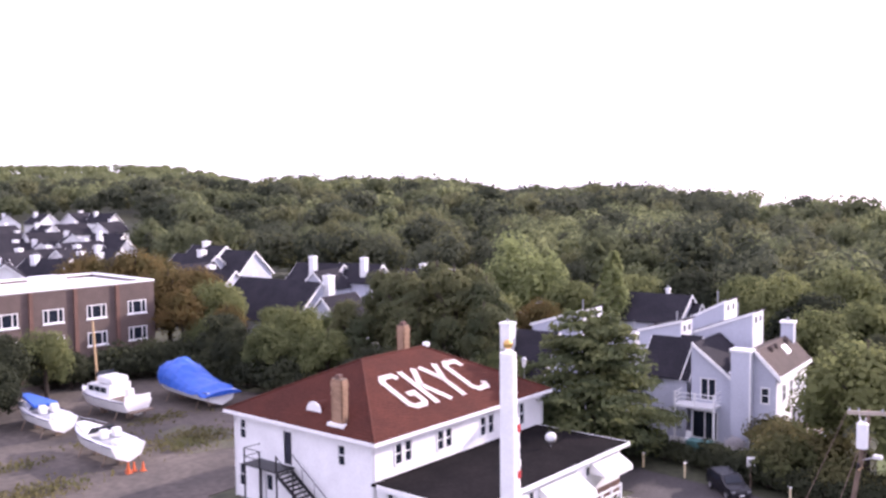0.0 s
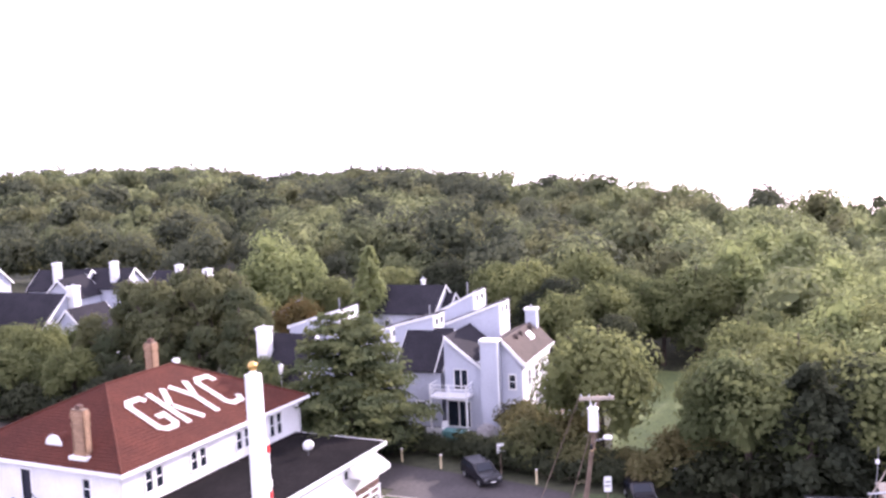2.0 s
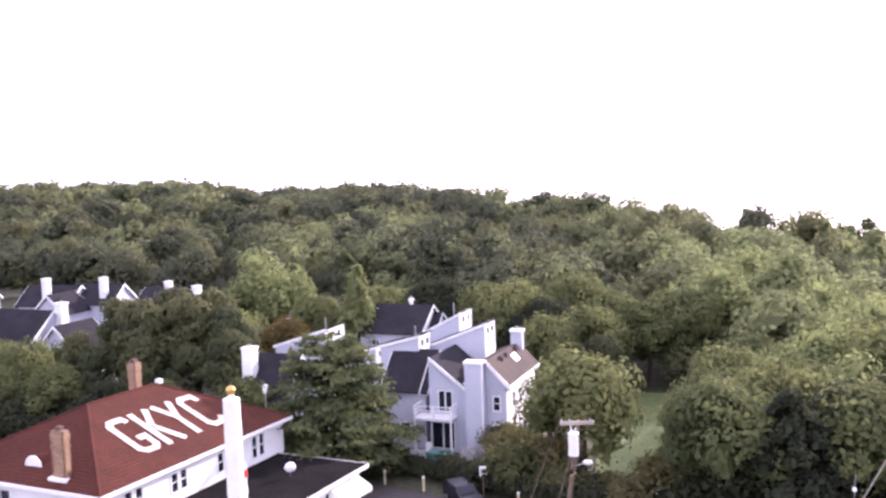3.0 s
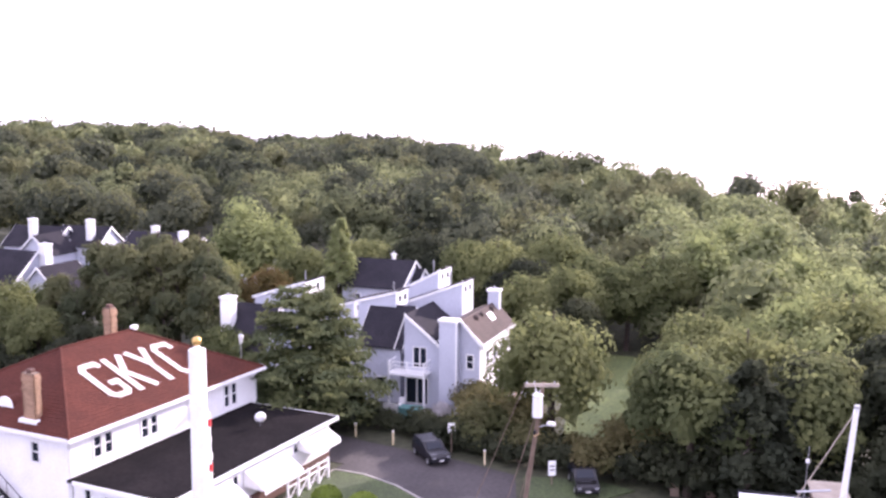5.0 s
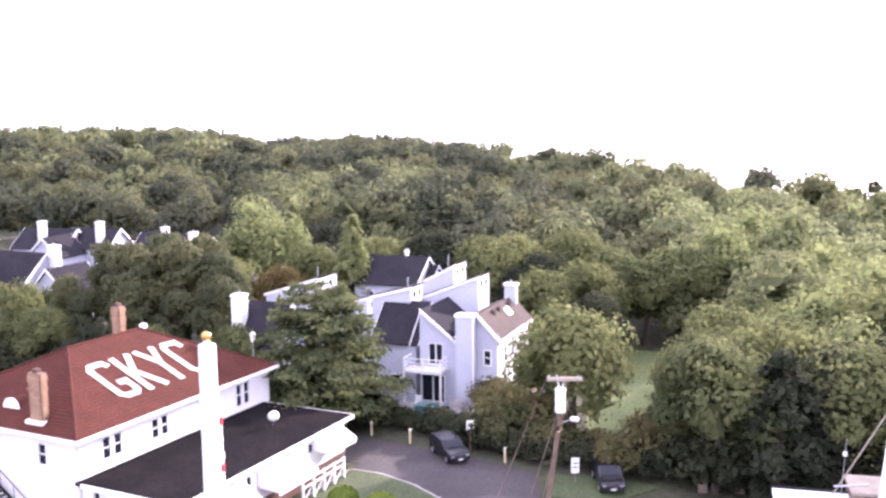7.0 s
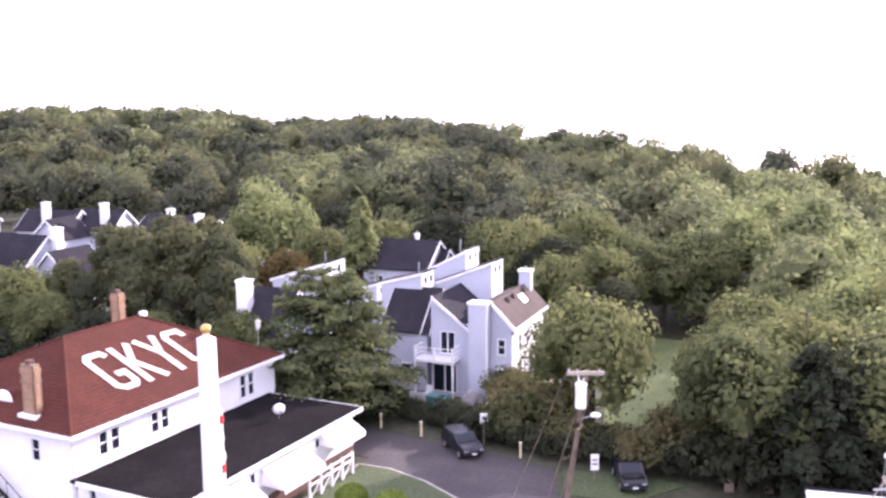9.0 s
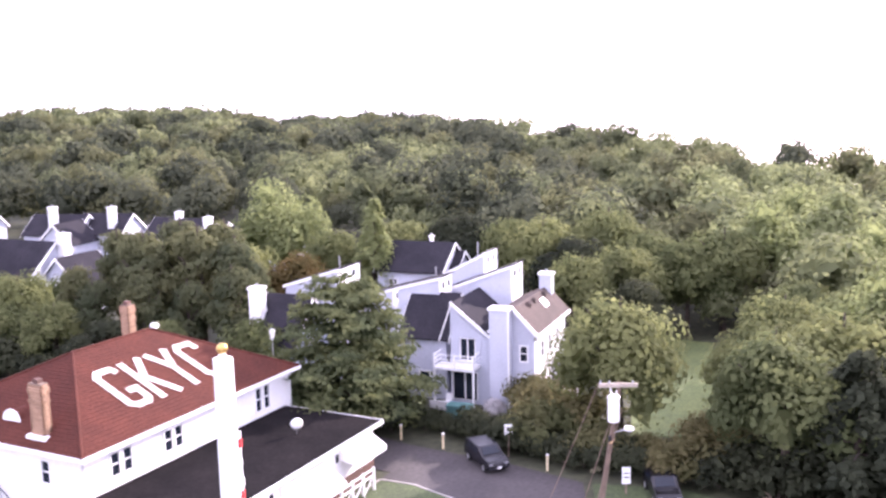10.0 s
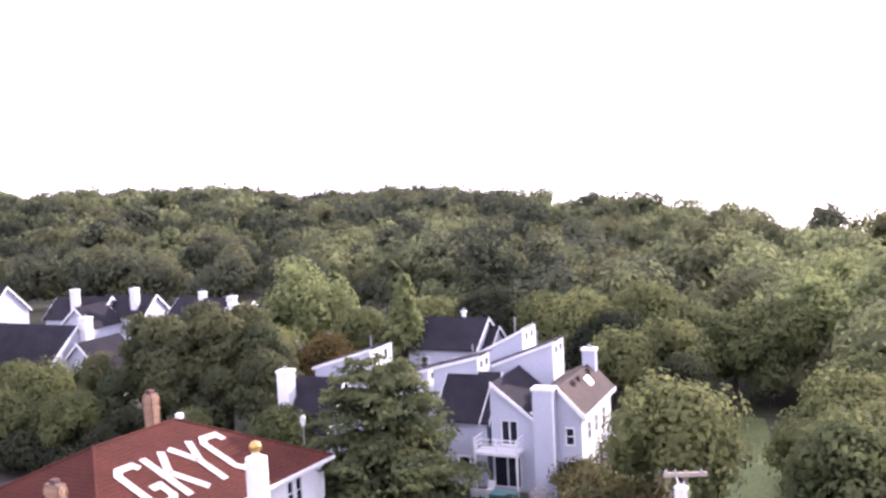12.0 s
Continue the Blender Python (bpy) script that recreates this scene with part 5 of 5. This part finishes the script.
def make_tree(m, name, h, rad, material, label, category="tree", group="", cone=False, leaves=1500, size=0.32, low=0.3, trunk=None):
    t = thing(name, m, label, category, group)
    tb = bmesh.new()
    tr = trunk or 0.03 * h
    if h > 2.6:
        bend = Vector((NR.uniform(-0.2, 0.2), NR.uniform(-0.2, 0.2), 0))
        mid = Vector((0, 0, h * 0.45)) + bend
        tube(tb, (0, 0, -0.4), mid, tr, tr * 0.6)
        tube(tb, mid, (0, 0, h * 0.85), tr * 0.6, tr * 0.15)
        for k in range(6):
            a = 1.05 * k + NR.uniform(-0.3, 0.3)
            z = h * NR.uniform(0.3, 0.6)
            tube(tb, (0, 0, z), (rad * 0.6 * math.cos(a), rad * 0.6 * math.sin(a), z + h * (0.02 if cone else 0.2)), tr * 0.35, tr * 0.1, 6)
        part("trunk", tb, M_BARK, t)
    else:
        for k in range(5):
            tube(tb, (0, 0, -0.1), (rad * 0.5 * math.cos(1.3 * k), rad * 0.5 * math.sin(1.3 * k), h * 0.6), 0.04, 0.01, 5)
        part("stems", tb, M_BARK, t)
    cloud = pine_cloud(h, rad, leaves, size) if name == "pine_tree" else cone_cloud(h, rad, leaves, size, low) if cone else broad_cloud(h, rad, leaves, size, low)
    cr = new("crown", quad_mesh("crown", *cloud, material))
    cr.parent = t
    return t


KINDS = {
    "broad": [make_tree(pose(25.8, -19.2, 0), "broadleaf_tree", 12.0, 4.5, L_BROAD, "broad green tree with a rounded open crown", group="trees by the drive", leaves=9000, size=0.21, low=0.04),
              make_tree(pose(21.8, -29.6, 0), "broadleaf_tree", 10.4, 4.6, L_BROAD, "spreading green tree beside the parked car", group="trees by the drive", leaves=9000, size=0.21, low=0.03)],
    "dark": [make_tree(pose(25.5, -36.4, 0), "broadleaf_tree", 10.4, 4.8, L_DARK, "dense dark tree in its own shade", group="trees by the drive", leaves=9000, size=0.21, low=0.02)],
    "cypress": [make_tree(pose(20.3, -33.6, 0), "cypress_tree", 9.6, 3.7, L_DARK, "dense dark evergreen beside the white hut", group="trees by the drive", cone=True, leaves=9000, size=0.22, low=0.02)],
    "lime": [make_tree(pose(63, -33, -1), "broadleaf_tree", 13.0, 5.6, L_LIME, "yellow-green tree, its leaf colour paled for sun and haze", group="sunlit trees", leaves=5500, size=0.24, low=0.05)],
    "pine": [make_tree(pose(22.7, -0.5, 0), "pine_tree", 11.1, 6.6, L_PINE, "big blue-green pine with drooping boughs", group="conifers", cone=True, leaves=25000, size=0.19)],
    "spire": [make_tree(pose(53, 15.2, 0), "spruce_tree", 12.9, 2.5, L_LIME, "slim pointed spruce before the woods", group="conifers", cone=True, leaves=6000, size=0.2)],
    "fir": [make_tree(pose(30.7, 26.6, 0), "tall_tree", 13.6, 2.9, L_TALL, "tall narrow green tree behind the house", group="trees behind the house", leaves=5200, size=0.19, low=0.0)],
    "rust": [make_tree(pose(31, 74, 0), "maple_tree", 14.2, 5.5, L_RUST, "maple tree turning orange and brown", group="trees by the brick block", leaves=6000, size=0.22, low=0.1)],
    "shrub": [make_tree(pose(24.0, -14.6, 0), "shrub", 3.8, 2.4, L_OLIVE, "olive and brown shrub beside the drive", "shrub", group="shrubs by the townhouses", leaves=2600, size=0.15, low=0.02)],
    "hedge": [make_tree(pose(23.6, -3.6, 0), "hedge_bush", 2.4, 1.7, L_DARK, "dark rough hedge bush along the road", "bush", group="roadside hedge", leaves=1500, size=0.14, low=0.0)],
}
PLACES = [
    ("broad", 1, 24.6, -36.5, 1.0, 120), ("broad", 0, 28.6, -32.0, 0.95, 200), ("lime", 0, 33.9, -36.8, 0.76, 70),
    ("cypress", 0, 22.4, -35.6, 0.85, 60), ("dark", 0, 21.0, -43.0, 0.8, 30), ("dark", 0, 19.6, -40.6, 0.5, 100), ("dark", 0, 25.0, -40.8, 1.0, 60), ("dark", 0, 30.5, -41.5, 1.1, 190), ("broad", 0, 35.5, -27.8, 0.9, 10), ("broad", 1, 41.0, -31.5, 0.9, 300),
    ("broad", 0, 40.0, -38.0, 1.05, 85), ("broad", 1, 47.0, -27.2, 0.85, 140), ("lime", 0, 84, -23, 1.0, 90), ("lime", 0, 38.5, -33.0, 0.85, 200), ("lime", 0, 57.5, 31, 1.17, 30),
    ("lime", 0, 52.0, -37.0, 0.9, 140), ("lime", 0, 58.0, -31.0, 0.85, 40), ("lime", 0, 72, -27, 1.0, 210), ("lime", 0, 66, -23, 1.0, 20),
    ("broad", 1, 34.0, -26.0, 0.72, 40), ("broad", 0, 30.0, -28.0, 0.8, 300), ("dark", 0, -1.5, 44.5, 0.62, 80), ("rust", 0, 26.5, 57.0, 0.7, 60), ("rust", 0, 28.8, 63.0, 0.86, 250), ("rust", 0, 29.5, 52.5, 0.55, 160),
    ("fir", 0, 33.0, 31.0, 1.02, 10), ("fir", 0, 29.2, 24.0, 1.08, 45), ("fir", 0, 33.4, 17.5, 1.0, 145), ("fir", 0, 28.4, 18.6, 0.74, 245), ("fir", 0, 26.5, 27.5, 0.72, 305), ("fir", 0, 35.5, 25.5, 1.1, 35), ("fir", 0, 37.5, 22.0, 1.08, 95), ("fir", 0, 27.5, 22.5, 0.82, 175), ("fir", 0, 31.8, 20.2, 1.1, 60), ("fir", 0, 33.5, 23.5, 1.02, 110), ("fir", 0, 28.0, 31.0, 0.8, 200), ("fir", 0, 30.0, 15.2, 0.84, 280), ("fir", 0, 36.0, 28.0, 0.92, 320), ("fir", 0, 35.0, 17.0, 0.8, 20),
    ("broad", 0, 46.0, 27.0, 0.86, 15), ("rust", 0, 48.0, 21.5, 0.62, 130), ("broad", 1, 40.0, 33.0, 0.8, 240), ("broad", 0, 38.5, 8.0, 0.72, 100),
    ("broad", 1, 22.5, 36.0, 0.7, 40), ("broad", 0, 24.0, 29.5, 0.66, 90), ("dark", 0, 23.4, 23.5, 0.62, 140), ("broad", 1, 24.5, 18.0, 0.62, 190), ("dark", 0, 22.8, 42.5, 0.66, 240), ("broad", 0, 29.0, 40.0, 0.75, 290),
    ("broad", 1, 32.0, 47.0, 0.7, 340), ("dark", 0, 26.0, 48.5, 0.7, 30), ("broad", 0, 36.0, 41.0, 0.62, 80), ("dark", 0, 22.0, 13.0, 0.55, 130), ("broad", 0, 26.5, 10.5, 0.62, 180),
    ("rust", 0, 31.5, 61.0, 0.85, 80), ("rust", 0, 25.5, 76.5, 0.98, 200), ("broad", 0, 31.0, 56.5, 0.9, 130), ("rust", 0, 35.0, 68.0, 0.8, 10), ("broad", 1, 27.0, 53.0, 0.6, 220), ("rust", 0, 38.0, 80.0, 0.9, 10),
    ("dark", 0, 2.0, 50.5, 0.78, 20), ("broad", 0, 6.5, 50.5, 0.68, 70), ("broad", 1, -3.0, 47.5, 0.75, 130), ("dark", 0, -7.0, 52.0, 0.8, 10), ("dark", 0, 10.6, 53.4, 0.42, 60), ("broad", 0, 16.0, 54.0, 0.34, 60), ("dark", 0, 19.0, 50.5, 0.36, 60), ("broad", 0, -11.0, 27.0, 0.36, 20),
    ("broad", 0, 50, -8.5, 0.85, 10), ("broad", 1, 54, -11.5, 0.95, 50), ("dark", 0, 57, -5, 1.0, 90), ("broad", 0, 61, -0.5, 1.05, 130), ("broad", 1, 63.5, 5, 1.05, 170), ("dark", 0, 64, 11, 1.1, 210), ("broad", 1, 61, 17, 1.0, 250), ("broad", 0, 66, -6, 1.1, 290), ("broad", 1, 60, -12.5, 1.0, 330), ("rust", 0, 50.5, 8.5, 0.36, 30), ("dark", 0, 45, -12, 0.6, 70), ("dark", 0, 49, -13.5, 0.75, 70), ("broad", 0, 55.5, 22.0, 0.9, 30), ("broad", 1, 58.5, -16.0, 0.95, 15), ("broad", 0, 61.0, -19.0, 1.0, 55), ("shrub", 0, 26.2, -17.0, 1.05, 110), ("dark", 0, 38.0, -24.6, 0.5, 20), ("shrub", 0, 24.6, -25.4, 1.1, 33), ("shrub", 0, 23.2, -18.6, 0.8, 170), ("shrub", 0, 27.4, -13.6, 1.0, 20), ("shrub", 0, 30.2, -11.6, 0.9, 10), ("shrub", 0, 21.9, -23.5, 0.8, 80), ("shrub", 0, 23.4, -21.5, 0.7, 20),
]
rng = random.Random(5)
for kind, v, x, y, s, turn in PLACES:
    src = KINDS[kind][v]
    copy_thing(src, pose(x, y, ground_z(x, y), 0, 0, turn) @ Matrix.Diagonal((s * rng.uniform(0.92, 1.08), s * rng.uniform(0.92, 1.08), s, 1)))
for k in range(22):
    f = k / 21
    x, y = (24.0 + 0.9 * math.sin(7 * f), 1.5 - 29 * f)
    s = rng.uniform(0.75, 1.2) * (0.7 if -9.5 < y < -3.5 else 1)
    copy_thing(KINDS["hedge"][0], pose(x - 0.8 * smooth(-12, -24, y), y, 0, 0, 0, rng.uniform(0, 360)) @ Matrix.Scale(s, 4))
for k in range(12):   # dark brush added to fill the shade under the trees by the drive
    copy_thing(KINDS["hedge"][0], pose(22.8 + 1.4 * (k % 2) - 0.12 * k, -26.0 - 1.15 * k, 0, 0, 0, 40 * k) @ Matrix.Scale(1.0 + 0.25 * (k % 3), 4))
for k in range(26):   # rough hedge round the far side of the boatyard
    f = k / 25
    x = 20.5 + 2.0 * math.sin(2.2 * f + 0.4) if f < 0.6 else 21.9 - 13 * (f - 0.6) / 0.4
    y = 15 + 62 * f if f < 0.6 else 52.2 + 3.5 * (f - 0.6) / 0.4
    s = rng.uniform(1.1, 1.7)
    copy_thing(KINDS["hedge"][0], pose(x, y, 0, 0, 0, rng.uniform(0, 360)) @ Matrix.Scale(s, 4))
fs = tm(3.4, -2.4)
make_tree(fs, "flowering_shrub", 1.5, 1.0, L_PALE, "pale flowering shrub at the chimney foot", "shrub", leaves=900, size=0.1, low=0.0)
for x, y, s in ((9.6, -10.6, 1.0), (9.5, -13.2, 1.05)):
    bsh = thing("clipped_bush", pose(x, y, 0.1), "clipped round bright green bush on the lawn", "bush", "clipped bushes")
    tb = bmesh.new()
    for q in range(5):
        tube(tb, (0, 0, -0.05), (0.4 * s * math.cos(1.3 * q), 0.4 * s * math.sin(1.3 * q), 0.8 * s), 0.03, 0.01, 5)
    part("stems", tb, M_BARK, bsh)
    o = NR.normal(size=(2600, 3))
    o /= np.linalg.norm(o, axis=1, keepdims=True)
    p = o * np.array([0.95, 0.95, 0.8]) * s * NR.uniform(0.88, 1.04, (2600, 1)) + (0, 0, 0.72 * s)
    p[:, 2] = np.maximum(p[:, 2], 0.04)
    cr = new("crown", quad_mesh("crown", p, o + NR.normal(size=o.shape) * 0.3, NR.uniform(0.05, 0.11, 2600), L_HEDGE))
    cr.parent = bsh

# weeds on the bare ground of the boatyard
ps = []
for x, y, rx, ry, q in ((5.2, 26.9, 2.6, 2.2, 500), (8.0, 27.5, 2.0, 2.4, 350), (-8.0, 24.0, 3.2, 2.0, 600), (2.0, 32.5, 2.4, 1.4, 250), (9.0, 35.0, 3.0, 1.2, 250), (-6.0, 31.0, 2.4, 1.2, 200)):
    ps.append(np.stack([x + rx * NR.normal(size=q) * 0.6, y + ry * NR.normal(size=q) * 0.6, 0.12 + NR.uniform(0, 0.22, q)], 1))
ps = np.concatenate(ps)
weeds = new("yard_weeds", quad_mesh("yard_weeds", ps, NR.normal(size=ps.shape) + (0, 0, 0.6), NR.uniform(0.08, 0.2, len(ps)), L_OLIVE))
tagged(weeds, "tufts of brown and green weeds on the boatyard", "weeds", kind="stuff")

# the woods beyond, too many to count
cs, ns, ss, ks = [], [], [], []
proto_n = [broad_cloud(13.5, 6.0, 1000, 0.42, 0.04, 11, 1.35, 0.84) for _ in range(8)] + [cone_cloud(11.5, 4.2, 1000, 0.42, 0.1, 20)]
proto_f = [broad_cloud(14, 7.5, 300, 0.9, 0.25, 9, 1.4, 0.84) for _ in range(6)]


def wooded(x, y, r, az):
    if r < 88 + 74 * smooth(25, 34, az) + 50 * smooth(42, 60, az):
        return False
    if 26 < x < 57 and -23.5 < y < -13:
        return False
    if x < 66 and -14 < y < 22:
        return False
    return not (az > 58.6 and r < 390)


r = 84.0
while r < 640:
    step = 7.2 if r < 150 else 8.4 if r < 260 else 12.0
    az = -14.0
    while az < 78:
        a = math.radians(az + NR.uniform(-0.4, 0.4) * math.degrees(step / r))
        rr = r + NR.uniform(-0.45, 0.45) * step
        x, y = CX + rr * math.cos(a), CY + rr * math.sin(a)
        az += math.degrees(step / r)
        lim = wood_edge(math.degrees(a))
        if not wooded(x, y, rr, math.degrees(a)) or rr > lim or NR.rand() < 0.06:
            continue
        pr = proto_n if r < 270 else proto_f
        p, n, s = pr[NR.randint(len(pr))]
        th = NR.uniform(0, 6.283)
        sc = NR.uniform(0.6, 1.2) * (0.92 + 0.2 * noise.noise(Vector((x / 40, y / 40, 0))))
        rot = np.array([[math.cos(th), -math.sin(th), 0], [math.sin(th), math.cos(th), 0], [0, 0, 1]])
        cs.append(p @ rot.T * sc + (x, y, ground_z(x, y)))
        ns.append(n @ rot.T)
        ss.append(s * sc)
        sunny = 1 - smooth(8, 24, math.degrees(a))      # towards the sun, glare and haze are put into lighter leaf tints
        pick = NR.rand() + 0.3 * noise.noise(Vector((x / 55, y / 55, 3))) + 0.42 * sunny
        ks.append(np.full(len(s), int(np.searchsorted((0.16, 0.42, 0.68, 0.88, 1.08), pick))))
    r += step * 0.92
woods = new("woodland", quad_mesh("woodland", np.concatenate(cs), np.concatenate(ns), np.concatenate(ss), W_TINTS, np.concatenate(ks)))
tagged(woods, "dense mixed green woodland rising to the skyline", "woods", kind="stuff")
# the far wooded hill, its haze put into a light leaf tint
cs, ns, ss = [], [], []
for k in range(750):
    a, rr = math.radians(NR.uniform(50, 82)), NR.uniform(760, 2100)
    x, y = CX + rr * math.cos(a), CY + rr * math.sin(a)
    p, n, s = proto_f[k % 6]
    cs.append(p[:-36:2] * 1.5 + (x, y, ground_z(x, y) - 9))
    ns.append(n[:-36:2])
    ss.append(s[:-36:2] * 2.2)
far = new("far_woodland", quad_mesh("far_woodland", np.concatenate(cs), np.concatenate(ns), np.concatenate(ss), W_TINTS[4]))
tagged(far, "hazy wooded hill on the horizon", "woods", kind="stuff")
